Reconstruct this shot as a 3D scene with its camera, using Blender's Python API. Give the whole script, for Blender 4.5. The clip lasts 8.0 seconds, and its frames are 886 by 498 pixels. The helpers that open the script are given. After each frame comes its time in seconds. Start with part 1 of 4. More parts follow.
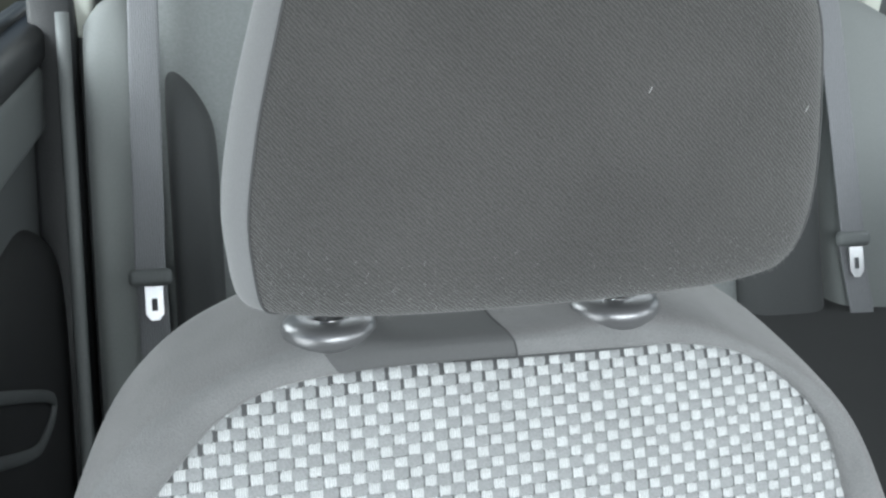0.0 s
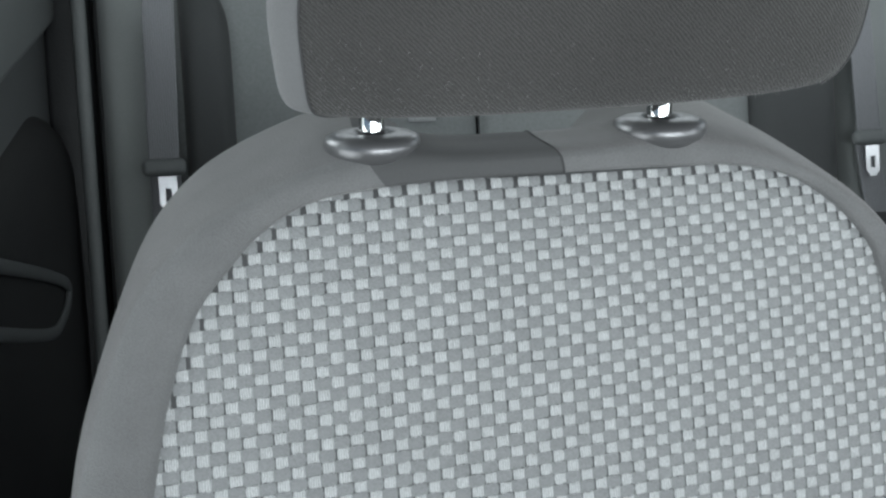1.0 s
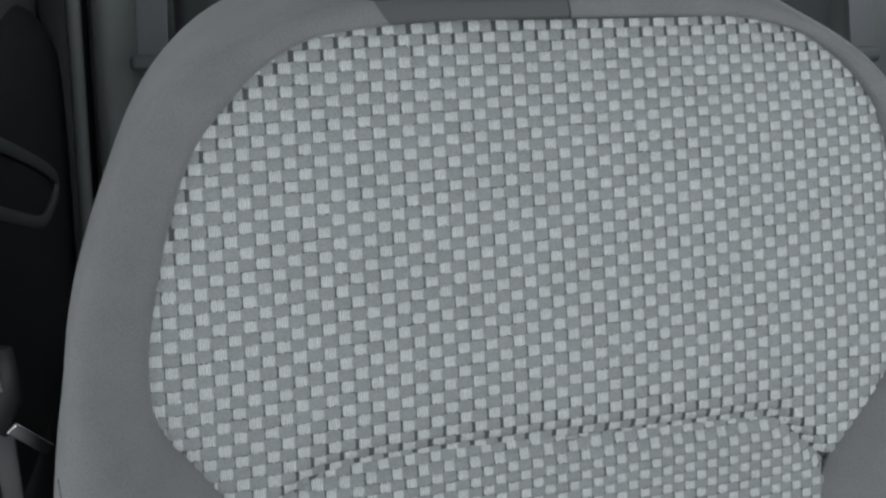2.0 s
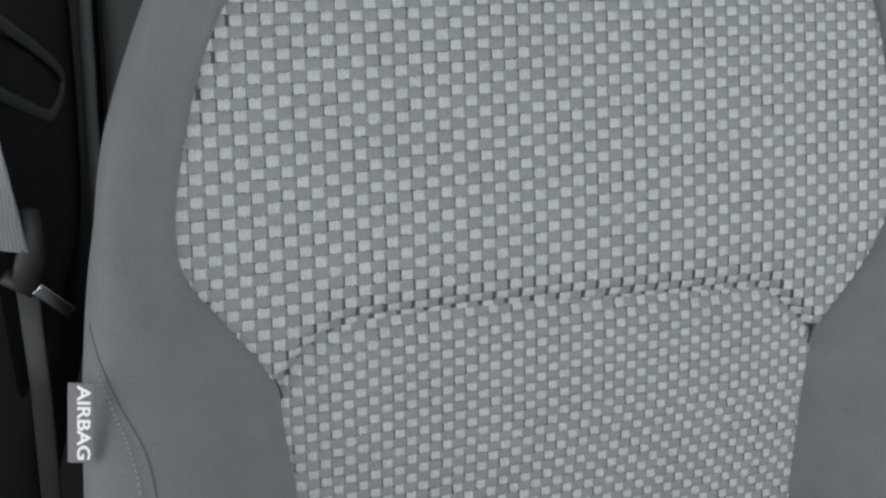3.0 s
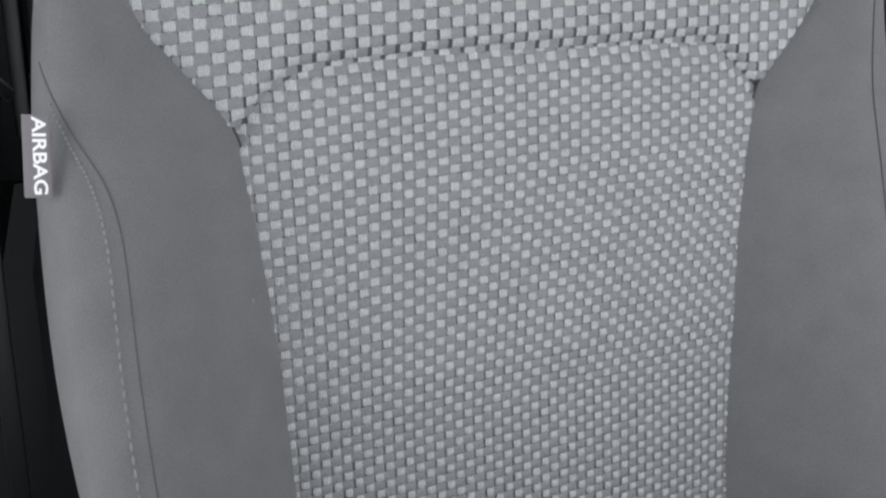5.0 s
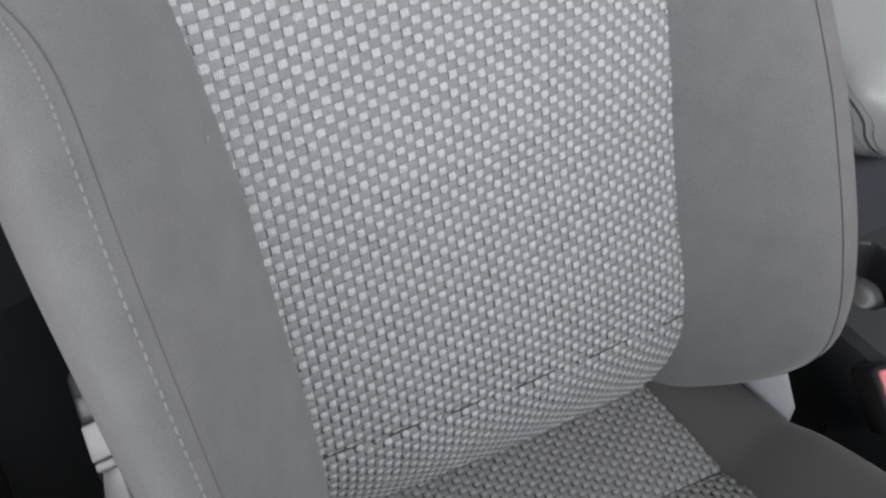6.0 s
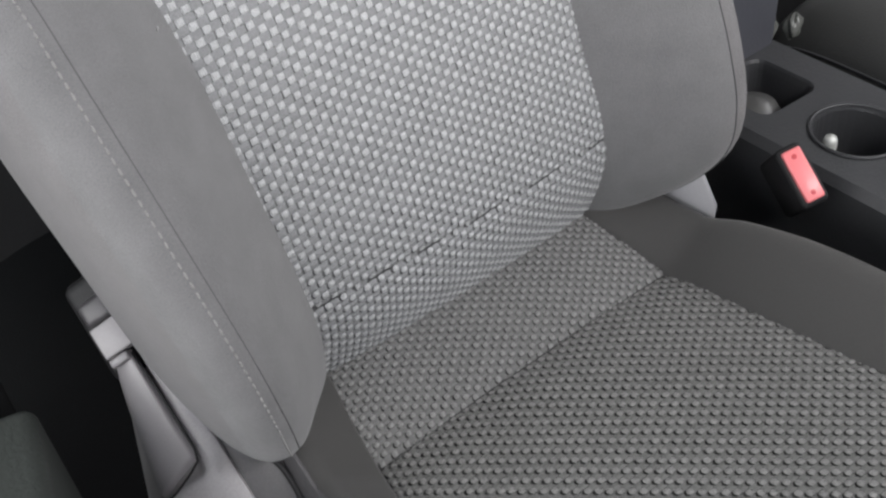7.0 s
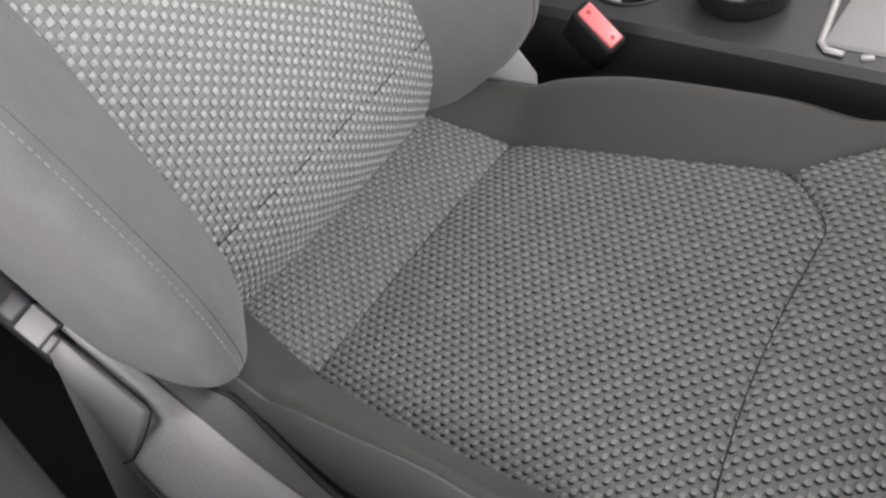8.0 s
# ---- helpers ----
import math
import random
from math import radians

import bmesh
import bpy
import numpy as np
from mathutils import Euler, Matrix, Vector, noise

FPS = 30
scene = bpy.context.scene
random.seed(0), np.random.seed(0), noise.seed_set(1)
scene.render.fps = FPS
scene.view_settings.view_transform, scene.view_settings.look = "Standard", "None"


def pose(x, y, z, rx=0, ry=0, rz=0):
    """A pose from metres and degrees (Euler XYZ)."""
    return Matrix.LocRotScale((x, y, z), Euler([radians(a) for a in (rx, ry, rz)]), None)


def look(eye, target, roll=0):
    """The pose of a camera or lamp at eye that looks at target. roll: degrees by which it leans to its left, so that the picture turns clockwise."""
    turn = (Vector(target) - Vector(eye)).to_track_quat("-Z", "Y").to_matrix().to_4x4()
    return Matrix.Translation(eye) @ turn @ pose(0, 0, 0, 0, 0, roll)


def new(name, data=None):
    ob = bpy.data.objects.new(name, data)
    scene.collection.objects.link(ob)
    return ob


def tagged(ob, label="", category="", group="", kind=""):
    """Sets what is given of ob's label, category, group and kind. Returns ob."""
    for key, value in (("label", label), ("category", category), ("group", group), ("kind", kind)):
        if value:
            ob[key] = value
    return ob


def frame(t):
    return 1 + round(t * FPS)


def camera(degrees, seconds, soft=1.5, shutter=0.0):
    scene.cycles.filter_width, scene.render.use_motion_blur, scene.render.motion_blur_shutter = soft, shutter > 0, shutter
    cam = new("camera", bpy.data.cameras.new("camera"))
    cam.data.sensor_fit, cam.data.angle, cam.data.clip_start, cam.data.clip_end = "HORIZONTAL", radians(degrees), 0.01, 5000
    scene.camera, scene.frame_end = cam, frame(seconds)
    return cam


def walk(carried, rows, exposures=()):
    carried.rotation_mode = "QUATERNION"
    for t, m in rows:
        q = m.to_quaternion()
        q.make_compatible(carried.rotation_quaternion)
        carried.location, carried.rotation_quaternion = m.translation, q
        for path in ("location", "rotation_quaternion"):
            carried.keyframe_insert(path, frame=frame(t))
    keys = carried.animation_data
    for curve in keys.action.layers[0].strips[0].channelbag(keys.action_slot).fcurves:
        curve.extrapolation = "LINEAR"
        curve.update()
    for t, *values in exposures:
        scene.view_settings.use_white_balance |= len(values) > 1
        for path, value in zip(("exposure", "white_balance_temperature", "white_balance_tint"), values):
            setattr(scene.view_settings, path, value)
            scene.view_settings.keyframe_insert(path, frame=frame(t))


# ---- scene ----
cam = camera(46.7, 8.0, 2.4)
PATH = [
    (0, (-0.098, -0.263, 1.112), (0.207, 1.567, 0.365), 0.2),
    (0.5, (-0.116, -0.273, 1.077), (0.198, 1.538, 0.288), 0.5),
    (1, (-0.13, -0.279, 1.038), (0.191, 1.52, 0.224), 0.5),
    (1.5, (-0.145, -0.28, 1.01), (0.201, 1.489, 0.144), 1.8),
    (2, (-0.143, -0.297, 0.982), (0.211, 1.462, 0.098), 2.1),
    (2.2, (-0.146, -0.303, 0.975), (0.214, 1.444, 0.071), 2.7),
    (3.3, (-0.175, -0.342, 0.948), (0.229, 1.347, -0.043), 4.7),
    (3.5, (-0.183, -0.345, 0.939), (0.263, 1.334, -0.053), 5.6),
    (4, (-0.186, -0.37, 0.909), (0.289, 1.323, -0.043), 5.8),
    (4.5, (-0.189, -0.382, 0.89), (0.298, 1.289, -0.094), 6.1),
    (4.7, (-0.187, -0.39, 0.877), (0.299, 1.277, -0.115), 5.7),
    (5.8, (-0.236, -0.36, 0.848), (0.479, 1.006, -0.425), 1.9),
    (6, (-0.247, -0.363, 0.843), (0.495, 0.969, -0.451), 1.5),
    (6.5, (-0.272, -0.407, 0.834), (0.486, 0.908, -0.468), -3.2),
    (7, (-0.311, -0.442, 0.833), (0.515, 0.787, -0.512), -6.5),
    (7.5, (-0.349, -0.475, 0.828), (0.573, 0.658, -0.538), -10.8),
    (8, (-0.404, -0.49, 0.837), (0.625, 0.508, -0.558), -14.6),
]
EXPOSURES = [(0.0, 0.28, 6080, 2), (0.5, 0.04, 6080, 2), (1.0, -0.38, 6090, 2), (1.5, -0.73, 6140, 3), (2.2, -0.82, 6140, 3), (3.5, -0.73, 6160, 6), (4.7, -0.63, 6250, 9), (5.8, -0.18, 6320, 10), (6.5, -0.04, 6420, 10), (7.2, 0.14, 6560, 12), (8.0, 0.26, 6760, 13)]
walk(cam, [(t, look(eye, target, roll)) for t, eye, target, roll in PATH], EXPOSURES)

# ---- daylight: overcast sky, and lamps that stand in the openings of the car for it ----
world = bpy.data.worlds.new("overcast_sky")
scene.world = world
world.use_nodes = True
sky = world.node_tree.nodes.new("ShaderNodeTexSky")
sky.sky_type, sky.sun_disc = "NISHITA", False
sky.sun_elevation, sky.sun_rotation = radians(48), radians(200)
world.node_tree.links.new(sky.outputs["Color"], world.node_tree.nodes["Background"].inputs["Color"])
world.node_tree.nodes["Background"].inputs["Strength"].default_value = 0.05


def opening_light(name, eye, target, size_x, size_y, power, colour=(1.0, 0.99, 0.99)):
    data = bpy.data.lights.new(name, "AREA")
    data.shape, data.size, data.size_y, data.energy, data.color = "RECTANGLE", size_x, size_y, power, colour
    ob = new(name, data)
    ob.matrix_world = look(eye, target)
    return ob


opening_light("windscreen_daylight", (0.33, -1.08, 1.11), (0.32, -0.38, 0.41), 1.3, 0.46, 33.5)
opening_light("door_daylight", (-0.88, -0.27, 0.65), (0.0, -0.22, 0.59), 0.85, 0.60, 7.6)
opening_light("far_window_daylight", (1.09, -0.40, 1.08), (0.0, -0.30, 0.70), 0.9, 0.36, 5.2)
opening_light("rear_window_daylight", (0.36, 1.5, 1.12), (0.36, 0.6, 0.7), 1.1, 0.3, 3.5)
opening_light("near_rear_window_daylight", (-0.62, 0.72, 1.10), (0.10, 0.90, 0.74), 0.5, 0.26, 3.4)
opening_light("far_rear_window_daylight", (1.05, 0.72, 1.10), (0.50, 0.90, 0.74), 0.5, 0.26, 1.2)

# ---- materials ----
def material(name, colour, rough=0.8, metal=0.0, sheen=0.0, grain=0.0, grain_size=400.0, stain=0.0, stain_size=14.0,
             coat=0.0, stripes=None, spec=0.5, twill=0.0, vary=0.0):
    """A surface with fine grain in its relief, broad uneven wear in its colour, and, for cloth, strands (stripes: axis, strands a metre)."""
    m = bpy.data.materials.new(name)
    m.use_nodes = True
    nodes, links = m.node_tree.nodes, m.node_tree.links
    b = nodes["Principled BSDF"]
    b.inputs["Roughness"].default_value, b.inputs["Metallic"].default_value = rough, metal
    b.inputs["Sheen Weight"].default_value, b.inputs["Coat Weight"].default_value = sheen, coat
    b.inputs["Specular IOR Level"].default_value = spec
    place = nodes.new("ShaderNodeTexCoord").outputs["Object"]

    def math_node(op, a, c, d=None):
        n = nodes.new("ShaderNodeMath")
        n.operation = op
        for i, v in enumerate((a, c, d)):
            if v is None:
                continue
            if isinstance(v, (int, float)):
                n.inputs[i].default_value = v
            else:
                links.new(v, n.inputs[i])
        return n.outputs[0]

    def noise_node(scale, detail=3.0):
        n = nodes.new("ShaderNodeTexNoise")
        n.inputs["Scale"].default_value, n.inputs["Detail"].default_value = scale, detail
        links.new(place, n.inputs["Vector"])
        return n.outputs["Fac"]

    broad, fine = noise_node(stain_size), noise_node(grain_size, 2.0)
    amount = math_node("MULTIPLY_ADD", broad, stain, 1.0 - stain * 0.5)
    amount = math_node("MULTIPLY", amount, math_node("MULTIPLY_ADD", fine, grain * 0.6, 1.0 - grain * 0.3))
    height = fine
    if stripes:
        axis, count = stripes
        apart = nodes.new("ShaderNodeSeparateXYZ")
        links.new(place, apart.inputs[0])
        along = math_node("MULTIPLY", apart.outputs[axis], count * 2 * math.pi)
        if twill:
            along = math_node("ADD", along, math_node("MULTIPLY", apart.outputs["Z"], twill * 2 * math.pi))
        wave = math_node("SINE", math_node("ADD", along, math_node("MULTIPLY", noise_node(220.0), 9.0)), 0.0)
        height = math_node("MULTIPLY_ADD", wave, 0.35, fine)
        amount = math_node("MULTIPLY", amount, math_node("MULTIPLY_ADD", wave, grain * 0.25, 1.0))
    if vary:
        island = nodes.new("ShaderNodeNewGeometry").outputs["Random Per Island"]
        amount = math_node("MULTIPLY", amount, math_node("MULTIPLY_ADD", island, vary, 1.0 - vary * 0.5))
    tint = nodes.new("ShaderNodeVectorMath")
    tint.operation = "SCALE"
    tint.inputs[0].default_value = colour
    links.new(amount, tint.inputs["Scale"])
    links.new(tint.outputs[0], b.inputs["Base Color"])
    if grain:
        bump = nodes.new("ShaderNodeBump")
        bump.inputs["Strength"].default_value, bump.inputs["Distance"].default_value = min(1.0, grain), 0.0006
        links.new(height, bump.inputs["Height"])
        links.new(bump.outputs[0], b.inputs["Normal"])
    return m


CLOTH = material("bolster_cloth", (0.155, 0.155, 0.157), 0.75, sheen=0.28, grain=0.95, grain_size=1150, stain=0.34, stain_size=48, spec=0.35)
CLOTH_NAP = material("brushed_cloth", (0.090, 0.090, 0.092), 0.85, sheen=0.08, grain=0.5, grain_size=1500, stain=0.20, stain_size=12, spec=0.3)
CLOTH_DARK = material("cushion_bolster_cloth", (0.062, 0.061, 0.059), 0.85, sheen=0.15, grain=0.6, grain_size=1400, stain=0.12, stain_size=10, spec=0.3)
HEAD_CLOTH = material("headrest_cloth", (0.054, 0.052, 0.051), 0.9, sheen=0.2, grain=1.1, grain_size=900, stain=0.6, stain_size=13, stripes=("X", 430), twill=430, spec=0.3)
HEAD_SIDE = material("headrest_side_cloth", (0.165, 0.165, 0.17), 0.85, sheen=0.25, grain=0.4, grain_size=900, stain=0.08, spec=0.3)
YARN_LIGHT = material("light_yarn", (0.525, 0.534, 0.54), 0.75, sheen=0.12, spec=0.4, grain=1.1, grain_size=1000, stain=0.12, stain_size=22, stripes=("X", 850), vary=0.07)
YARN_GREY = material("grey_yarn", (0.245, 0.250, 0.254), 0.8, sheen=0.10, spec=0.35, grain=1.0, grain_size=800, stain=0.12, stain_size=22, vary=0.08)
YARN_BASE = material("woven_ground", (0.075, 0.076, 0.078), 0.9, grain=0.6, grain_size=1200)
# SEAT_ and STRIP_ colours: the backrest weave darkened for the shade on the cushion.
SEAT_BASE = material("shaded_woven_ground", (0.045, 0.045, 0.044), 0.9, grain=0.6, grain_size=1200)
LOWER_BASE = material("lower_woven_ground", (0.065, 0.066, 0.067), 0.9, grain=0.6, grain_size=1200)
CONSOLE = material("console_plastic", (0.046, 0.047, 0.050), 0.40, grain=0.6, grain_size=520, stain=0.15)
SEAT_LIGHT = material("shaded_light_yarn", (0.206, 0.206, 0.199), 0.8, sheen=0.15, grain=0.5, grain_size=900, stain=0.25, stain_size=11, stripes=("X", 850), vary=0.16)
STRIP_LIGHT = material("shaded_bite_light_yarn", (0.247, 0.248, 0.242), 0.8, sheen=0.15, grain=0.5, grain_size=900, stain=0.2, stain_size=11, stripes=("X", 850), vary=0.16)
STRIP_GREY = material("shaded_bite_grey_yarn", (0.156, 0.157, 0.153), 0.85, sheen=0.1, grain=0.4, grain_size=900, stain=0.2, stain_size=11, vary=0.12)
DOOR_BAND = material("door_band_plastic", (0.15, 0.16, 0.162), 0.5, grain=0.5, grain_size=520, stain=0.15)
DOOR_PLASTIC = material("rear_door_plastic", (0.085, 0.09, 0.093), 0.5, grain=0.6, grain_size=520, stain=0.2)
SEAT_GREY = material("shaded_grey_yarn", (0.128, 0.128, 0.123), 0.85, sheen=0.1, grain=0.4, grain_size=900, stain=0.25, stain_size=11, stripes=("Y", 900), vary=0.12)
SIDE_CLOTH = material("side_cloth", (0.158, 0.154, 0.156), 0.75, sheen=0.2, grain=0.9, grain_size=1000, stain=0.30, stain_size=48, spec=0.35)
THREAD = material("stitching_thread", (0.25, 0.248, 0.243), 0.8, grain=0.4, grain_size=2000)
SEAM = material("seam_thread", (0.06, 0.06, 0.062), 0.9, grain=0.3, grain_size=900)
SEAM_SOFT = material("tucked_seam", (0.095, 0.094, 0.096), 0.9, grain=0.3, grain_size=900)
CHROME = material("polished_chrome", (0.82, 0.82, 0.83), 0.09, 1.0, stain=0.03)
BEZEL = material("satin_grey_bezel", (0.18, 0.18, 0.186), 0.34, 0.6, grain=0.12, grain_size=600, stain=0.1)
PLASTIC = material("grained_black_plastic", (0.022, 0.023, 0.025), 0.5, grain=0.6, grain_size=520, stain=0.2)
PLASTIC_GREY = material("grained_grey_plastic", (0.34, 0.33, 0.335), 0.30, grain=0.5, grain_size=620, stain=0.15, stain_size=20)
LEVER_PLASTIC = material("satin_grey_plastic", (0.30, 0.288, 0.295), 0.33, grain=0.3, grain_size=900, stain=0.1)
SILL_PLASTIC = material("coarse_grained_plastic", (0.040, 0.046, 0.042), 0.55, grain=0.9, grain_size=330, stain=0.15)
RUBBER_BLACK = material("matt_black_plastic", (0.012, 0.012, 0.013), 0.6, grain=0.3, grain_size=500)
RED = material("red_button_plastic", (0.86, 0.22, 0.23), 0.35, grain=0.1, coat=0.2, stain=0.06)
STEEL = material("stamped_steel", (0.62, 0.62, 0.63), 0.28, 1.0, grain=0.1, grain_size=300, stain=0.1)
GREY_PAINT = material("painted_grey_steel", (0.30, 0.30, 0.31), 0.45, grain=0.2, grain_size=300, stain=0.12)
WEBBING = material("belt_webbing", (0.20, 0.203, 0.218), 0.65, sheen=0.2, grain=0.6, grain_size=900, stripes=("X", 420), stain=0.08)
BENCH_CLOTH = material("bench_insert_cloth", (0.22, 0.232, 0.235), 0.85, sheen=0.15, grain=0.6, grain_size=300, stain=0.15)
BENCH_DARK = material("bench_bolster_cloth", (0.062, 0.065, 0.067), 0.85, sheen=0.1, grain=0.5, grain_size=700, stain=0.12)
BENCH_SIDE = material("bench_side_cloth", (0.22, 0.232, 0.232), 0.85, sheen=0.1, grain=0.4, grain_size=700, stain=0.1)
CARPET = material("black_carpet", (0.014, 0.014, 0.015), 0.95, grain=0.9, grain_size=350, stain=0.3)
HEADLINER = material("pale_headliner", (0.60, 0.60, 0.57), 0.9, grain=0.4, grain_size=500, stain=0.04)
PILLAR = material("pale_pillar_trim", (0.66, 0.68, 0.62), 0.6, grain=0.2, grain_size=600, stain=0.04)
TAG_CLOTH = material("tag_ribbon", (0.18, 0.165, 0.175), 0.7, sheen=0.2, grain=0.4, grain_size=1500)
PALE_TAG = material("pale_label_cloth", (0.42, 0.43, 0.44), 0.7, grain=0.4, grain_size=1500, stain=0.1)
WHITE_PRINT = material("white_print", (0.9, 0.9, 0.9), 0.6, grain=0.05, grain_size=900)
ARM_VINYL = material("armrest_vinyl", (0.36, 0.37, 0.37), 0.34, grain=0.35, grain_size=420, stain=0.06)
SILVER = material("silver_lacquer", (0.50, 0.485, 0.485), 0.42, 0.35, grain=0.05, stain=0.05)
SOOT = material("smoked_black_plastic", (0.015, 0.016, 0.015), 0.22, grain=0.05, stain=0.1)
SKIRT = material("grained_skirt_vinyl", (0.10, 0.098, 0.10), 0.5, grain=0.6, grain_size=520, stain=0.1)
PEG = material("pale_zinc", (0.62, 0.63, 0.60), 0.4, 0.2, grain=0.1)
RED_DARK = material("dark_red_plastic", (0.55, 0.06, 0.07), 0.4, grain=0.1)
RISER = material("bluish_grey_plastic", (0.075, 0.078, 0.092), 0.5, grain=0.5, grain_size=520, stain=0.15)
WRAPPER = material("wrapper_plastic", (0.13, 0.135, 0.125), 0.25, grain=0.4, grain_size=300, stain=0.5, stain_size=90)
BACKDROP = material("bright_overcast", (0.9, 0.92, 0.92), 1.0)
BACKDROP.node_tree.nodes["Principled BSDF"].inputs["Emission Color"].default_value = (0.95, 1.0, 0.98, 1.0)
BACKDROP.node_tree.nodes["Principled BSDF"].inputs["Emission Strength"].default_value = 1.3
FAR_CLOTH = material("dark_seat_cloth", (0.030, 0.031, 0.030), 0.55, sheen=0.1, grain=0.5, grain_size=600, stain=0.5, stain_size=18)
LINER = material("grey_rubber", (0.075, 0.075, 0.073), 0.3, grain=0.2, stain=0.2)
HINGE_PLASTIC = material("dark_satin_plastic", (0.075, 0.072, 0.076), 0.35, grain=0.3, grain_size=900, stain=0.1)
# Near-black because the shade of the rear footwell is put into this colour.
BENCH_SEAT = material("shaded_bench_cloth", (0.022, 0.023, 0.024), 0.9, sheen=0.05, grain=0.6, grain_size=600, stain=0.2)
HEAD_NAP = material("headrest_nap", (0.13, 0.128, 0.126), 0.9, sheen=0.2, grain=0.2)
LINT = material("lint_fibre", (0.45, 0.45, 0.45), 0.9)
GLASS_RUN = material("rubber_seal", (0.02, 0.02, 0.02), 0.5, grain=0.2)

# ---- building tools ----
def link_mesh(name, bm, mat, parent=None, label="", smooth=True):
    me = bpy.data.meshes.new(name)
    bm.to_mesh(me)
    bm.free()
    me.materials.append(mat)
    if smooth:
        me.shade_smooth()
    ob = new(name, me)
    ob.parent = parent
    if label:
        ob["label"] = label
    return ob


def part(name, bm, mat, parent, label="", smooth=True):
    return link_mesh(name, bm, mat, parent, label, smooth)


def thing(name, label, category, group=""):
    return tagged(new(name), label, category, group)


def curve_through(keys):
    """A smooth curve (Catmull-Rom) through rows of numbers, by index 0 .. len - 1."""
    rows = np.array(keys, float)

    def value(t):
        t = min(max(t, 0.0), len(rows) - 1.0)
        i = min(int(t), len(rows) - 2)
        f = t - i
        p1, p2 = rows[i], rows[i + 1]
        p0 = rows[i - 1] if i else 2 * p1 - p2
        p3 = rows[i + 2] if i + 2 < len(rows) else 2 * p2 - p1
        return 0.5 * (2 * p1 + (p2 - p0) * f + (2 * p0 - 5 * p1 + 4 * p2 - p3) * f * f + (3 * p1 - p0 - 3 * p2 + p3) * f**3)

    return value


def sheet(f, nu, nv, closed_u=False, closed_v=False):
    """A bmesh over f(i / nu, j / nv)."""
    bm = bmesh.new()
    cols, rows = nu + (not closed_u), nv + (not closed_v)
    grid = [[bm.verts.new(f(i / nu, j / nv)) for j in range(rows)] for i in range(cols)]
    for i in range(nu):
        for j in range(nv):
            a, b = (i + 1) % cols, (j + 1) % rows
            bm.faces.new((grid[i][j], grid[a][j], grid[a][b], grid[i][b]))
    return bm


def facing(bm, way):
    """Turns the faces of an open sheet so that most look along way."""
    bm.normal_update()
    if sum(fc.normal.dot(way) * fc.calc_area() for fc in bm.faces) < 0:
        bmesh.ops.reverse_faces(bm, faces=bm.faces)
    return bm


def tube(points, radius, sides=8, flat=1.0, up=(0, 0, 1), cap=True, bm=None):
    """A tube along points; flat: its thickness across up, in parts of its radius."""
    bm = bm or bmesh.new()
    rings, pts = [], [Vector(p) for p in points]
    for i, p in enumerate(pts):
        d = (pts[min(i + 1, len(pts) - 1)] - pts[max(i - 1, 0)]).normalized()
        side = d.cross(Vector(up))
        side = side.normalized() if side.length > 1e-6 else Vector((1, 0, 0))
        top = side.cross(d).normalized()
        r = radius[i] if isinstance(radius, (list, tuple)) else radius
        rings.append([bm.verts.new(p + side * (r * math.cos(k * 2 * math.pi / sides)) + top * (r * flat * math.sin(k * 2 * math.pi / sides))) for k in range(sides)])
    for a, b in zip(rings, rings[1:]):
        for k in range(sides):
            bm.faces.new((a[k], a[(k + 1) % sides], b[(k + 1) % sides], b[k]))
    if cap:
        bm.faces.new(rings[0][::-1]), bm.faces.new(rings[-1])
    return bm


def lathe(profile, sides=32, at=(0, 0, 0), tilt=None):
    """Turned shape from rows of (radius, height)."""
    m = Matrix.Translation(at) @ (tilt or Matrix.Identity(4))
    n = len(profile) - 1

    def f(u, v):
        r, h = profile[round(v * n)]
        a = 2 * math.pi * u
        return m @ Vector((max(r, 1e-5) * math.cos(a), max(r, 1e-5) * math.sin(a), h))

    bm = sheet(f, sides, n, closed_u=True)
    bmesh.ops.recalc_face_normals(bm, faces=bm.faces)
    return bm


def block(size, bevel=0.004, segments=3, m=None, taper=1.0):
    """A rounded box, its top narrowed by taper."""
    bm = bmesh.new()
    bmesh.ops.create_cube(bm, size=1)
    for v in bm.verts:
        k = taper if v.co.z > 0 else 1.0
        v.co = Vector((v.co.x * size[0] * k, v.co.y * size[1] * k, v.co.z * size[2]))
    if bevel:
        bmesh.ops.bevel(bm, geom=bm.edges[:], offset=bevel, segments=segments, affect="EDGES", profile=0.5)
    if m is not None:
        bmesh.ops.transform(bm, matrix=m, verts=bm.verts)
    return bm


def slab(outline, depth, m, bevel=0.003, segments=2):
    """A plate from an outline of (x, y), its face at z = 0 and its back at z = -depth, placed by m."""
    bm = bmesh.new()
    top = [bm.verts.new((x, y, 0)) for x, y in outline]
    low = [bm.verts.new((x, y, -depth)) for x, y in outline]
    bm.faces.new(top), bm.faces.new(low[::-1])
    for i in range(len(top)):
        j = (i + 1) % len(top)
        bm.faces.new((top[i], low[i], low[j], top[j]))
    bmesh.ops.recalc_face_normals(bm, faces=bm.faces)
    if bevel:
        edges = [e for e in bm.edges if e.verts[0] in top and e.verts[1] in top]
        bmesh.ops.bevel(bm, geom=edges, offset=bevel, segments=segments, affect="EDGES", profile=0.5)
    bmesh.ops.transform(bm, matrix=m, verts=bm.verts)
    return bm

# ---- the front seat ----
seat = thing("car_seat", "grey cloth front car seat with checked woven inserts", "car seat")

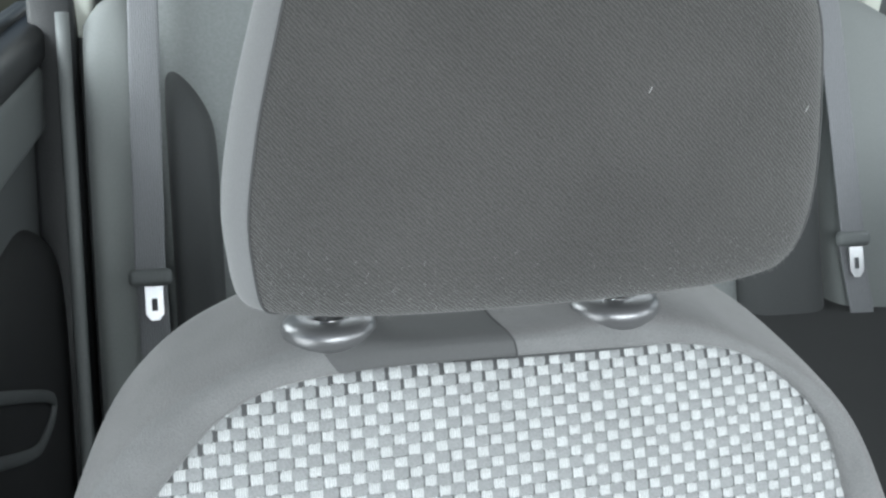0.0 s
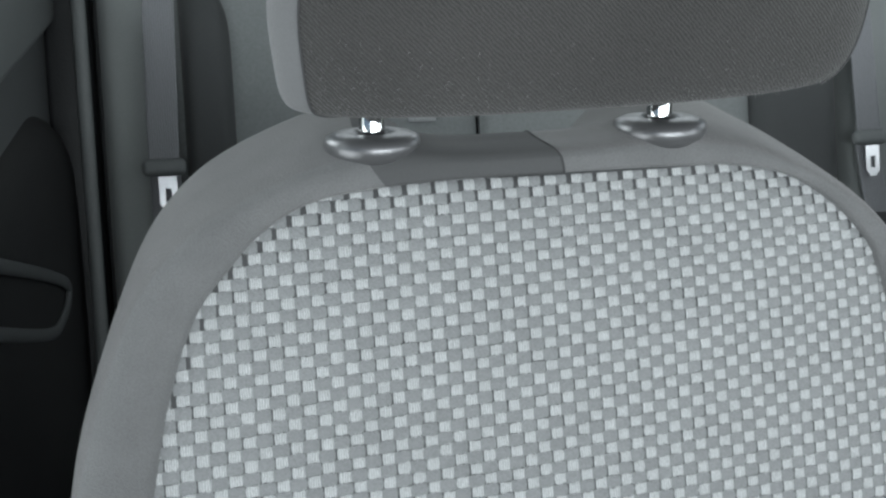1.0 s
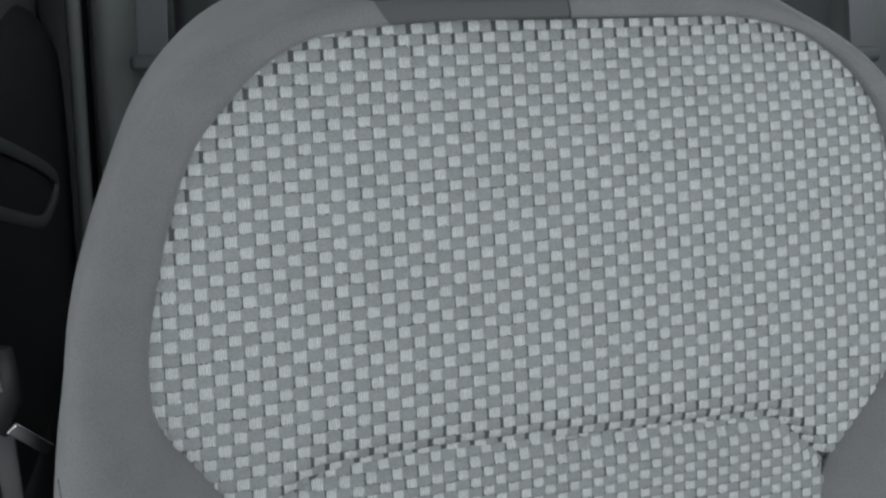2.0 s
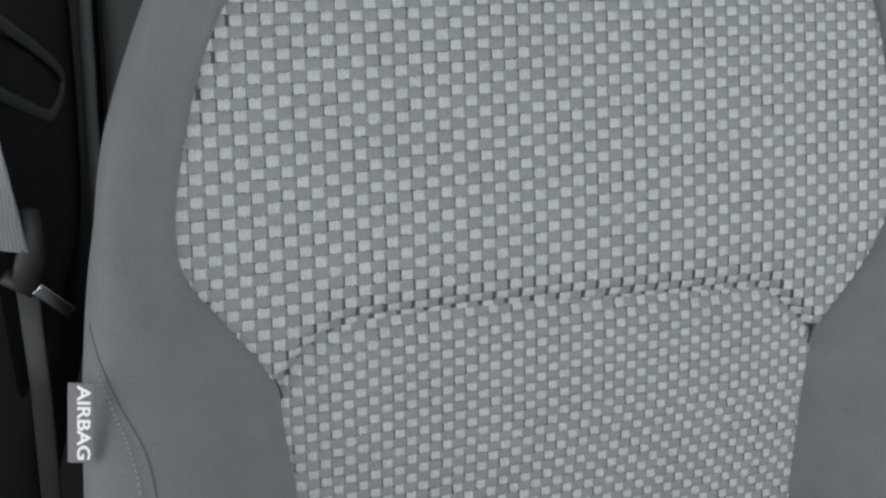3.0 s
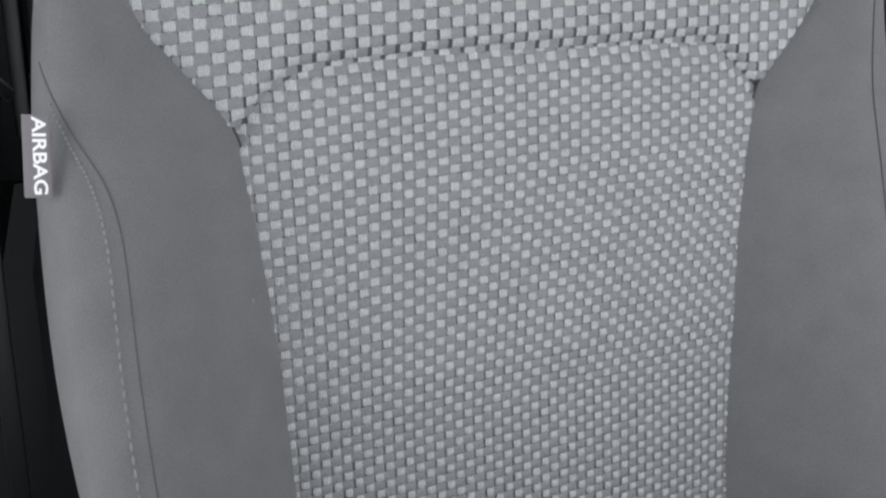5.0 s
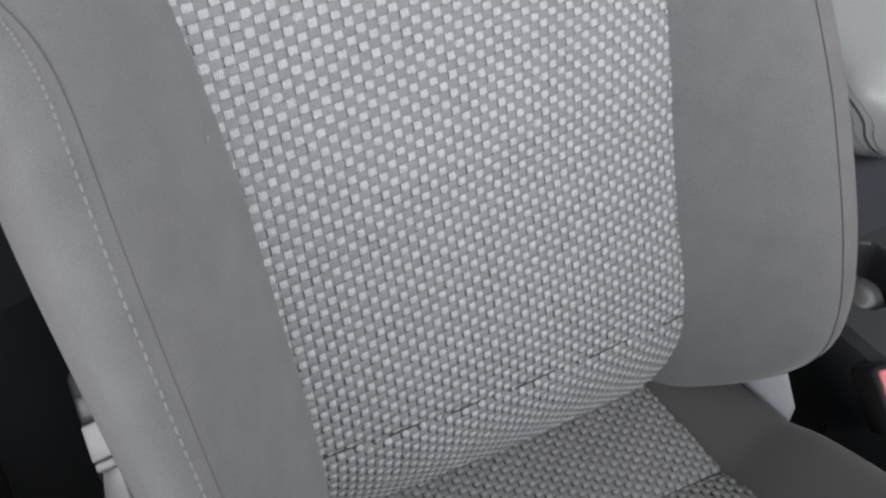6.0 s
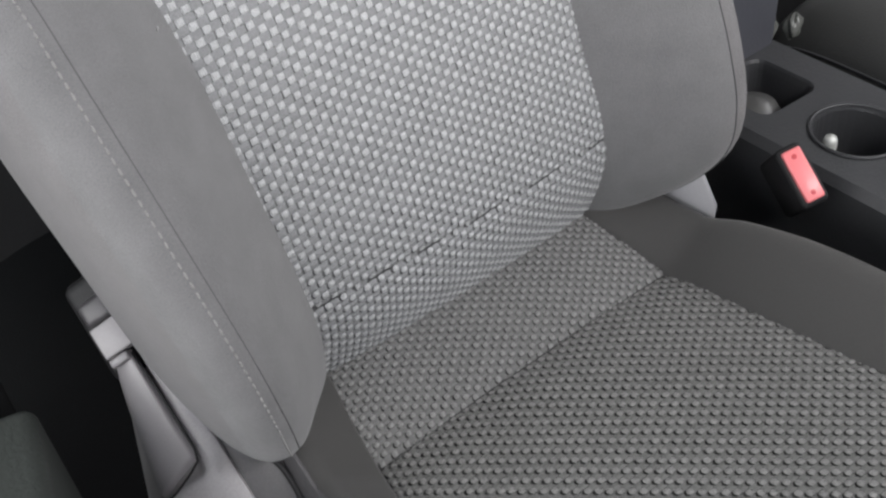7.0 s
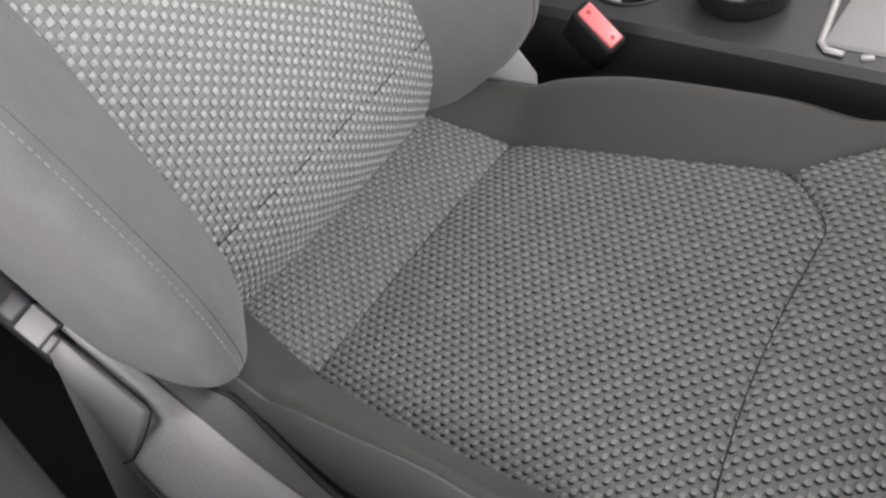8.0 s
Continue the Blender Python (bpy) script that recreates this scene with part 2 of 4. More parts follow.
# Middle line of the backrest, from the bite up: height, depth.
BACK_Z = [0.24, 0.27, 0.30, 0.335, 0.36, 0.378, 0.41, 0.45, 0.53, 0.58, 0.633, 0.671, 0.705, 0.80, 0.853, 0.88, 0.90]
BACK_Y = [0.035, 0.016, 0.000, -0.013, -0.0175, -0.017, -0.010, 0.005, 0.039, 0.066, 0.094, 0.112, 0.126, 0.173, 0.203, 0.219, 0.232]
FINE_Z = np.linspace(0.24, 0.90, 661)
_y = np.interp(FINE_Z, BACK_Z, BACK_Y)
_k = np.exp(-np.linspace(-2, 2, 41) ** 2)
FINE_Y = np.convolve(np.pad(_y, 20, mode="reflect", reflect_type="odd"), _k / _k.sum(), mode="valid")
FINE_S = np.concatenate([[0], np.cumsum(np.hypot(np.diff(FINE_Z), np.diff(FINE_Y)))])


def back_y(z):
    return float(np.interp(z, FINE_Z, FINE_Y))


def z_of(s):
    return float(np.interp(s, FINE_S, FINE_Z))


# Stations round the insert, from the bite on the door side over the top to the bite on the tunnel side:
# edge of the insert (x, z), outer edge (x, z), height of the bolster's crest.
STATIONS = [
    (-0.121, 0.284, -0.155, 0.299, 0.002), (-0.122, 0.293, -0.187, 0.304, 0.023), (-0.124, 0.312, -0.210, 0.322, 0.047), (-0.128, 0.36, -0.225, 0.366, 0.067),
    (-0.134, 0.45, -0.238, 0.45, 0.082), (-0.140, 0.545, -0.249, 0.54, 0.072), (-0.148, 0.61, -0.250, 0.615, 0.044), (-0.155, 0.638, -0.248, 0.65, 0.030),
    (-0.176, 0.664, -0.245, 0.68, 0.021), (-0.194, 0.686, -0.241, 0.705, 0.015), (-0.198, 0.710, -0.237, 0.733, 0.011), (-0.1942, 0.737, -0.231, 0.755, 0.009),
    (-0.1845, 0.775, -0.219, 0.786, 0.007), (-0.1712, 0.805, -0.206, 0.813, 0.006), (-0.154, 0.824, -0.190, 0.832, 0.006), (-0.138, 0.838, -0.170, 0.847, 0.005),
    (-0.117, 0.849, -0.143, 0.859, 0.005), (-0.092, 0.8542, -0.110, 0.871, 0.005), (-0.050, 0.8575, -0.060, 0.879, 0.005), (0.010, 0.8583, 0.010, 0.881, 0.005),
    (0.075, 0.8586, 0.080, 0.880, 0.005), (0.112, 0.8580, 0.125, 0.874, 0.005), (0.143, 0.852, 0.157, 0.859, 0.005), (0.165, 0.840, 0.182, 0.845, 0.006),
    (0.180, 0.826, 0.200, 0.829, 0.006), (0.189, 0.812, 0.212, 0.810, 0.006), (0.196, 0.78, 0.222, 0.783, 0.007), (0.200, 0.74, 0.230, 0.753, 0.009),
    (0.199, 0.712, 0.234, 0.729, 0.011), (0.190, 0.689, 0.236, 0.705, 0.015), (0.1745, 0.668, 0.237, 0.68, 0.021), (0.1545, 0.645, 0.238, 0.655, 0.030),
    (0.1437, 0.61, 0.237, 0.615, 0.044), (0.1325, 0.545, 0.237, 0.54, 0.060), (0.1255, 0.45, 0.237, 0.45, 0.068), (0.130, 0.37, 0.234, 0.375, 0.060),
    (0.128, 0.325, 0.217, 0.337, 0.045), (0.127, 0.300, 0.190, 0.315, 0.026), (0.124, 0.285, 0.170, 0.300, 0.005),
]
TOP = 19
station = curve_through(STATIONS)
# Cross-section of the padding: part of the way out, crest height, depth in metres.
SECTION = curve_through([(-0.02, 0.0, 0.0030), (0.05, -0.07, -0.003), (0.30, -0.51, -0.003), (0.57, -0.90, -0.002), (0.81, -0.93, 0.0), (0.955, -0.62, 0.006), (1.02, -0.20, 0.022), (1.03, 0.0, 0.050), (0.95, 0.0, 0.085), (0.80, 0.0, 0.10)])


def padding(t, a):
    """A point of the padding: station t, way across a (0 at the insert, 9 at the back)."""
    ix, iz, ox, oz, h = station(t)
    ox, oz = ox - 0.004 * (ox - ix) / math.hypot(ox - ix, oz - iz), oz - 0.004 * (oz - iz) / math.hypot(ox - ix, oz - iz)
    out, lift, deep = SECTION(a)
    far = math.hypot(ox - ix, oz - iz)
    tuck = 0.0018 * max(0.0, 1 - a)  # the cover reaches a little under the insert
    x, z = ix + (ox - ix) * (out - tuck / far), iz + (oz - iz) * (out - tuck / far)
    # The top falls off behind, between the headrest posts.
    sag = math.exp(-(((t - 18.85) / 0.85) ** 4)) * (0.007 * min(1.0, max(0.0, (a - 2.5) / 3.0)) + 0.060 * max(0.0, (a - 6.0) / 3.0) ** 1.3)
    return Vector((x, back_y(z) + lift * h + deep, z - sag))


_edge = np.array([station(i * 0.05)[:2] for i in range((len(STATIONS) - 1) * 20 + 1)])
_left, _right = _edge[: TOP * 20 + 1], _edge[TOP * 20 :][::-1]


def insert_edges(z):
    """The insert's left and right edge at a height."""
    return float(np.interp(z, _left[:, 1], _left[:, 0])), float(np.interp(z, _right[:, 1], _right[:, 0]))


ARCH_X = [-0.16, -0.1487, -0.138, -0.126, -0.1176, -0.1056, -0.084, -0.056, -0.031, 0.0, 0.098, 0.1194, 0.1267, 0.1342, 0.1417, 0.1493, 0.16]
ARCH_Z = [0.620, 0.6326, 0.6453, 0.6544, 0.6589, 0.6614, 0.6639, 0.6655, 0.6664, 0.6671, 0.6673, 0.6670, 0.6638, 0.6578, 0.6511, 0.6435, 0.634]


def arch(x):
    """Height of the seam that parts the upper from the lower insert."""
    return float(np.interp(x, ARCH_X, ARCH_Z))


def back_point(x, z, lift=0.0):
    """A point of the insert, drawn in along its seams; lift: along its normal."""
    dip = 0.0045 * math.exp(-(((z - arch(x)) / 0.006) ** 2)) + 0.0022 * math.exp(-(((z - 0.379) / 0.0022) ** 2))
    lo, hi = insert_edges(z)
    side = min(1.0, abs(2 * (x - lo) / max(hi - lo, 1e-3) - 1))
    dip += 0.0012 * side**10 - 0.004 * (1 - side**2)
    slope = (back_y(z + 0.004) - back_y(z - 0.004)) / 0.008
    n = Vector((0, -1, slope)).normalized()
    return Vector((x, back_y(z) + dip, z)) + n * lift


ACROSS = (-1, -0.8, -0.6, -0.4, -0.2, 0, 0.2, 0.4, 0.6, 0.8, 1)


def woven(point, centre, edges, inside, rows, light, grey, parent, label, gap=None, dip=0.45, plump=0.0):
    """A woven insert over a dark ground: in each row raised floats of light yarn, five strands each, then grey floats whose far end
    sinks into a slot, the next row set off by half. point: place of (u, d, lift); centre: (u, d, wave, height) of the light float k in
    row r; edges: the reach of u at (u, d); inside: whether (u, d) belongs to the insert; gap: how far the slot is pulled open;
    plump: how round the floats stand."""
    first_row, last_row = rows
    round_at = plump if callable(plump) else lambda d: plump
    for kind, mat, lift, wide, shift in (("light_yarn", light, 0.00115, 0.455, 0.0), ("grey_yarn", grey, 0.00105, 0.575, 0.46)):
        verts, faces = [], []
        bright = shift == 0.0
        for r in range(first_row, last_row):
            for k in range(-1, 40):
                u, mid, wave, high = centre(r, k + shift + 0.5 * (r % 2))
                if u is None or not inside(u, mid):
                    continue
                lo, hi = edges(u, mid)
                if u < lo - 0.25 * wave or u > hi + 0.25 * wave:
                    continue
                pulled = gap(u, mid) if gap and not bright else 0.0
                plump = round_at(mid)
                jx, jy, jw, jh = random.uniform(-0.012, 0.012), random.uniform(-0.028, 0.028), random.uniform(0.97, 1.04), random.uniform(0.88, 1.10)
                base = len(verts)
                for col, a in enumerate(ACROSS):
                    fray = random.uniform(-0.055, 0.065) * (1 - 0.6 * plump) + (0.075 if col % 2 == 0 else -0.055) * (1 - plump)
                    for b in (-1, -0.58, 0, 0.58, 1):
                        if bright:
                            rise = (1 - (0.45 + 0.3 * plump) * abs(a) ** (5 - 2.4 * plump)) * (1 - (0.42 + 0.3 * plump) * abs(b) ** (3 - plump)) * jh - (0.13 if col % 2 else 0.0) * (1 - plump)
                            du = a * (1 - (0.12 + 0.33 * plump) * b * b) * jw * (1 - 0.05 * plump) * wide / 2 + jx
                            dv = b * (0.455 + fray * abs(b)) + jy
                        else:
                            rise = (1 - (dip * a**2 if a > 0 else 0.25 * abs(a) ** 4)) * (1 - (0.40 + 0.3 * plump) * abs(b) ** (3 - plump)) * jh
                            aa = a * (1 - 0.45 * pulled * (1 - 0.85 * plump * abs(b) ** 1.2)) if a > 0 else a
                            du = aa * (1 - (0.10 - 0.32 * plump) * b * b) * jw * wide / 2 + jx
                            dv = b * (0.52 - 0.05 * a * a * (a > 0)) + jy
                        verts.append(point(min(max(u + du * wave, lo), hi), mid + dv * high, lift * (1 + 0.35 * plump) * rise - 0.0003))
                for i in range(len(ACROSS) - 1):
                    for j in range(4):
                        q = base + i * 5 + j
                        faces.append((q, q + 5, q + 6, q + 1))
        me = bpy.data.meshes.new(kind)
        me.from_pydata(verts, [], faces)
        me.materials.append(mat)
        me.shade_smooth()
        ob = new(kind, me)
        ob.parent = parent
        tagged(ob, label if bright else "", kind="stuff")


# The cloth is laid a little askew: by how much its rows climb towards the tunnel, by length up the back.
SKEW_S = [0.05, 0.14, 0.30, 0.41, 0.47, 0.577, 0.678]
SKEW_A = [0.09, 0.10, 0.10, 0.070, 0.062, 0.056, 0.020]
SKEW_B = [-0.30, -0.30, -0.36, -0.36, -0.20, -0.06, -0.20]


def skew(x, s):
    return float(np.interp(s, SKEW_S, SKEW_A)) * x + float(np.interp(s, SKEW_S, SKEW_B)) * x * x / 2


def top_edge(x):
    """Height of the insert's upper edge."""
    return float(np.interp(x, _edge[220:541, 0], _edge[220:541, 1])) if abs(x) < 0.191 else 0.81


def insert_sheet(z0, z1, above, lift):
    """The ground cloth of one insert between two heights."""
    def f(u, v):
        z = z0 + (z1 - z0) * v
        lo, hi = insert_edges(min(z, 0.835))
        x = lo + (hi - lo) * u
        if above:
            z = min(max(z, arch(x) - 0.001), top_edge(x) + 0.002)
            return back_point(x, z, lift)
        else:
            z = min(z, arch(x) + 0.001)
        lo, hi = insert_edges(z)
        return back_point(min(max(x, lo), hi), z, lift)
    return facing(sheet(f, 60, 90), Vector((0, -1, 0.3)))


upper_insert = part("upper_insert", insert_sheet(0.632, 0.866, True, -0.0002), YARN_BASE, seat, "light and mid grey checked woven cloth")
lower_insert = part("lower_insert", insert_sheet(0.262, 0.673, False, -0.0005), LOWER_BASE, seat, "light and mid grey checked woven cloth")


def row_z(u, d):
    """Height on the back of the lattice's own length d at u."""
    return z_of(d + skew(u, d))


def edges_there(u, d):
    return insert_edges(min(row_z(u, d), 0.835))


def upper_centre(r, k):
    """Floats of the upper insert: wider spaced towards the door; row 18 is the topmost."""
    x = (1 - math.exp(-0.43 * 0.0141 * (k - 14.18))) / 0.43
    if abs(x) > 0.23:
        return None, 0, 0, 0
    return x, 0.5779 + 0.00574 * r - (0.0000098 * r * r if r > 0 else 0.0), 0.0141 * (1 - 0.43 * x), 0.00574 - (0.0000196 * r if r > 0 else 0.0)


def upper_place(u, d, lift):
    return back_point(u, min(max(row_z(u, d), arch(u) - 0.0003), top_edge(u) - 0.0004), lift)


def upper_inside(u, d):
    z = row_z(u, d)
    return arch(u) - 0.002 < z < top_edge(u) + 0.002


def upper_gap(u, d):
    """The weave is pulled open towards its seams."""
    z = row_z(u, d)
    return max(1.1 * math.exp(-(((z - arch(u)) / 0.014) ** 2)), 1.2 * math.exp(-(((z - top_edge(u)) / 0.009) ** 2)))


woven(upper_place, upper_centre, edges_there, upper_inside, (-24, 22), YARN_LIGHT, YARN_GREY, upper_insert, "raised light grey yarn", upper_gap)


def lower_centre(r, k):
    """Floats of the lower insert: the weave is gathered towards the bite; row 0 lies a hand's width below the arched seam."""
    d = 0.4148 + 0.00472 * r - 0.00010 * max(0, -24 - r)
    p = float(np.interp(d, (0.28, 0.32, 0.41, 0.47), (0.0115, 0.0119, 0.0131, 0.0133)))
    k -= 1.0
    return -0.1335 + p * (k - 0.0018 * k * k), d, p * (1 - 0.0036 * k), 0.00474


def lower_inside(u, d):
    z = row_z(u, d)
    return 0.266 < z < arch(u) + 0.002


woven(lambda u, d, lift: back_point(u, min(row_z(u, d), arch(u) + 0.0003), lift), lower_centre, edges_there, lower_inside, (-84, 16), YARN_LIGHT, YARN_GREY, lower_insert, "raised light grey yarn",
      lambda u, d: max(0.75 * min(1.0, max(0.0, 0.36 - d) / 0.20) ** 1.3, 0.8 * math.exp(-(((row_z(u, d) - 0.381) / 0.005) ** 2))), 0.45, lambda d: float(np.interp(d, (0.12, 0.36), (1.0, 0.15))))

# Padding round the inserts: one cover on the door side up to the seam on top, one on the tunnel side.
SEAM_T = 19.15
N = len(STATIONS) - 1


def seam_t(a):
    """The seam on top of the backrest slants a little."""
    return SEAM_T - 0.17 * (a / 6) ** 2


def cover(t0, t1, a0=0.0, a1=9.0):
    def f(u, v):
        a = a0 + (a1 - a0) * v
        start, end = seam_t(a) if t0 == SEAM_T else t0, seam_t(a) if t1 == SEAM_T else t1
        return padding(start + (end - start) * u, a)
    return facing(sheet(f, int((t1 - t0) * 7), int((a1 - a0) * 6)), Vector((0, -1, 0.2)))


NAP_T = 17.5
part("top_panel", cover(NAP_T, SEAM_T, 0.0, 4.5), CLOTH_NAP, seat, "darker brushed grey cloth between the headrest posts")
left_cover = part("bolster_cover", cover(0.0, NAP_T, 0.0, 4.5), CLOTH, seat, "plain grey cloth cover with a stitched seam")
right_cover = part("bolster_cover", cover(SEAM_T, N, 0.0, 3.4), CLOTH, seat, "plain grey cloth cover with a seamed outer edge")
part("bolster_side", cover(0.0, NAP_T, 4.5), SIDE_CLOTH, seat, "paler cloth strip on the outer side")
part("top_panel", cover(NAP_T, SEAM_T, 4.5), CLOTH_NAP, seat, "darker brushed grey cloth between the headrest posts")
part("bolster_side", cover(SEAM_T, N, 3.4), SIDE_CLOTH, seat, "paler cloth strip on the outer side")


def on_padding(t, a, lift=0.0):
    p = padding(t, a)
    du, dv = padding(t + 0.02, a) - padding(t - 0.02, a), padding(t, a + 0.02) - padding(t, a - 0.02)
    n = du.cross(dv).normalized()
    if n.y > 0:
        n.negate()
    return p + n * lift


def steps(a, b, n):
    return [a + (b - a) * i / n for i in range(n + 1)]


# Seams of the cover.
part("fold_seam", tube([back_point(x, 0.379, -0.0001) for x in steps(-0.127, 0.132, 90)], 0.00035, 6), LOWER_BASE, lower_insert)
part("edge_seam", tube([on_padding(t, 0.10, 0.0003) for t in steps(0.2, N - 0.2, 400)], 0.0006, 6), SEAM, left_cover)
part("top_seam", tube([on_padding(seam_t(a), a, 0.0) for a in steps(0.05, 6.2, 40)], 0.0006, 6), SEAM, left_cover)
def left_seam(v):
    """The curved seam of the door-side bolster: leaves the outer edge above the tag and runs down the crest."""
    t = 7.75 - 7.2 * v
    return t, 3.15 + 1.9 * max(0.0, 1 - v / 0.28) ** 2.0


def right_edge(v):
    return 27.0 + (N - 1.0 - 27.0) * v


part("crest_seam", tube([on_padding(*left_seam(v), 0.0) for v in steps(0, 1, 160)], [0.00045 - 0.00013 * min(1.0, max(0.0, v - 0.2) / 0.2) for v in steps(0, 1, 160)], 6), SEAM_SOFT, left_cover)


def stitches(path, count, parent, mat=THREAD, length=0.55, radius=0.00055):
    bm = bmesh.new()
    for i in range(count):
        tube([path((i + k * length) / count) for k in (0, 0.5, 1)], [radius * 0.7, radius, radius * 0.7], 6, bm=bm)
    ob = part("stitches", bm, mat, parent)
    return tagged(ob, kind="stuff")


def beside_crest(v):
    t, a = left_seam(0.06 + 0.92 * v)
    return on_padding(t, a + 0.28, 0.0002)


stitches(beside_crest, 118, left_cover, THREAD, 0.66, 0.00078)
part("edge_stitching", tube([on_padding(right_edge(v), 3.4, 0.0) for v in steps(0, 1, 220)], 0.0005, 6), SEAM, right_cover)

# Hard shell behind the padding.
def shell(u, v):
    t = N * u
    p = padding(t, 9)
    c = Vector((0.003, back_y(0.56) + 0.15, min(max(p.z, 0.30), 0.80)))
    return p.lerp(c, v)


part("back_shell", sheet(shell, 120, 6), PLASTIC, seat, "black plastic shell on the back")

# Tufts of lint caught in the cloth.
for x_t, a, turn in ((5.25, 1.15, 0.4), (1.7, 3.4, 1.2), (35.1, 4.3, 0.2)):
    p = on_padding(x_t, a, 0.0008)
    part("lint", tube([p + Vector((math.cos(turn) * d * 0.3, -0.0005, d)) for d in (-0.0016, 0.0, 0.0018)], [0.0002, 0.0004, 0.0002], 5), LINT, seat, "white speck of lint")

# Ribbon tag sewn into the outer edge.
tag_m = Matrix.Translation((-0.2420, 0.0655, 0.642))
down = Vector((-0.0025, -0.018, -0.040)).normalized()
across = Vector((-1, 0.22, 0.06)).normalized()
face = across.cross(down).normalized()
if face.y > 0:
    face.negate()
across = down.cross(face).normalized()
tag_m = tag_m @ Matrix((down.to_tuple(), (-across).to_tuple(), face.to_tuple())).transposed().to_4x4()
if tag_m.determinant() < 0:
    tag_m = tag_m @ Matrix.Diagonal((1, -1, 1, 1))
tag = part("airbag_tag", block((0.0380, 0.0125, 0.0016), 0.0006, 2, tag_m), TAG_CLOTH, seat, "small grey ribbon tag with white capitals")
words = bpy.data.curves.new("lettering", "FONT")
words.body, words.size, words.align_x, words.align_y, words.extrude = "AIRBAG", 0.0102, "CENTER", "CENTER", 0.0002
words.offset = 0.00022
_text = new("lettering_curve", words)
_mesh = bpy.data.meshes.new_from_object(_text.evaluated_get(bpy.context.evaluated_depsgraph_get()))
bpy.data.objects.remove(_text)
_mesh.materials.clear()
_mesh.materials.append(WHITE_PRINT)
_mesh.transform(tag_m @ Matrix.Translation((0, 0.0012, 0.0011)) @ Matrix.Diagonal((1.0, 0.82, 1, 1)))
lettering = new("lettering", _mesh)
lettering.parent = tag

# Headrest on two chrome posts.
HEAD = curve_through([  # z, left, right, front, back
    (0.896, -0.098, 0.136, 0.190, 0.222), (0.898, -0.116, 0.154, 0.178, 0.232), (0.904, -0.123, 0.165, 0.170, 0.238), (0.922, -0.126, 0.172, 0.164, 0.243), (0.95, -0.127, 0.175, 0.163, 0.246),
    (0.99, -0.120, 0.173, 0.166, 0.248), (1.03, -0.109, 0.168, 0.171, 0.248), (1.06, -0.099, 0.155, 0.177, 0.246), (1.075, -0.088, 0.144, 0.184, 0.242), (1.082, -0.070, 0.126, 0.195, 0.232), (1.084, -0.05, 0.10, 0.205, 0.222)])


def head(ang, v):
    z, lo, hi, fr, bk = HEAD(10 * v)
    c, s = math.cos(ang), math.sin(ang)
    k = 2 / 4.2
    x = (lo + hi) / 2 + (hi - lo) / 2 * math.copysign(abs(c) ** k, c)
    y = (fr + bk) / 2 + (bk - fr) / 2 * math.copysign(abs(s) ** (2 / 2.6), s)
    return Vector((x, y + 0.010 * ((x - (lo + hi) / 2) / 0.14) ** 2 * (s < 0.4) , z + (0.002 + 0.028 * (x - 0.02)) * (1 - v) ** 2))


A0, A1 = radians(180 + 35), radians(360 - 22)
front_panel = part("headrest_front", facing(sheet(lambda u, v: head(A0 + (A1 - A0) * u, v), 44, 60), Vector((0, -1, 0))), HEAD_CLOTH, seat, "dark grey twill headrest front")
part("headrest_side", facing(sheet(lambda u, v: head(A1 + (2 * math.pi - A1 + A0) * u, v), 60, 60), Vector((0, 1, 0))), HEAD_SIDE, seat, "plain grey headrest cover")
# Rubbed-up nap along the lower edge of the headrest.
bm = bmesh.new()
for i in range(420):
    root = head(A0 + (A1 - A0) * random.uniform(0.03, 0.97), 0.16 + 0.20 * random.random() ** 1.6) + Vector((0, -0.0002, 0))
    way = Vector((random.gauss(0, 0.6), -0.35, random.gauss(0.2, 0.8))).normalized() * random.uniform(0.0010, 0.0026)
    tube([root, root + way * 0.6, root + way + Vector((0, 0, -0.0004))], [0.00016, 0.00013, 0.00006], 3, bm=bm)
tagged(part("nap", bm, HEAD_NAP, front_panel, "rubbed-up grey nap"), kind="stuff")
for ang in (A0, A1):
    part("headrest_seam", tube([head(ang, v) + Vector((0, -0.0004, 0)) for v in steps(0.02, 0.98, 80)], 0.0007, 6), SEAM, front_panel)
bm = bmesh.new()
ring = [bm.verts.new(head(2 * math.pi * i / 64, 0.0)) for i in range(64)]
bm.faces.new(ring)
part("headrest_underside", bm, HEAD_CLOTH, seat)
for p0 in (Vector((0.066, 0.0, 1.008)), Vector((0.143, 0, 0.996))):
    part("lint", tube([Vector((p0.x + d * 0.4, 0.1655 - 0.002 * (p0.x < 0.1), p0.z + d)) for d in (-0.0016, 0, 0.0016)], [0.00012, 0.00022, 0.00012], 5), LINT, seat)
for x, rise in ((-0.077, 0.0), (0.0795, 0.0015)):
    foot = Vector((x, 0.2310, 0.8730 + rise))
    way = Vector((0, 0.005, 0.040))
    part("headrest_post", tube([foot - way * 0.6, foot, foot + way * 0.9], 0.0068, 20, up=(1, 0, 0)), CHROME, seat, "polished chrome post")
    collar = part("post_collar", lathe([(0.0, -0.010), (0.0225, -0.010), (0.0250, -0.006), (0.0252, -0.0025), (0.0243, 0.0010), (0.0205, 0.0030), (0.0135, 0.0040), (0.0090, 0.0030), (0.0072, -0.004)], 40, foot + Vector((0, -0.002, 0.0005)), Matrix.Rotation(radians(-8), 4, "X")), BEZEL, seat, "satin grey round collar")

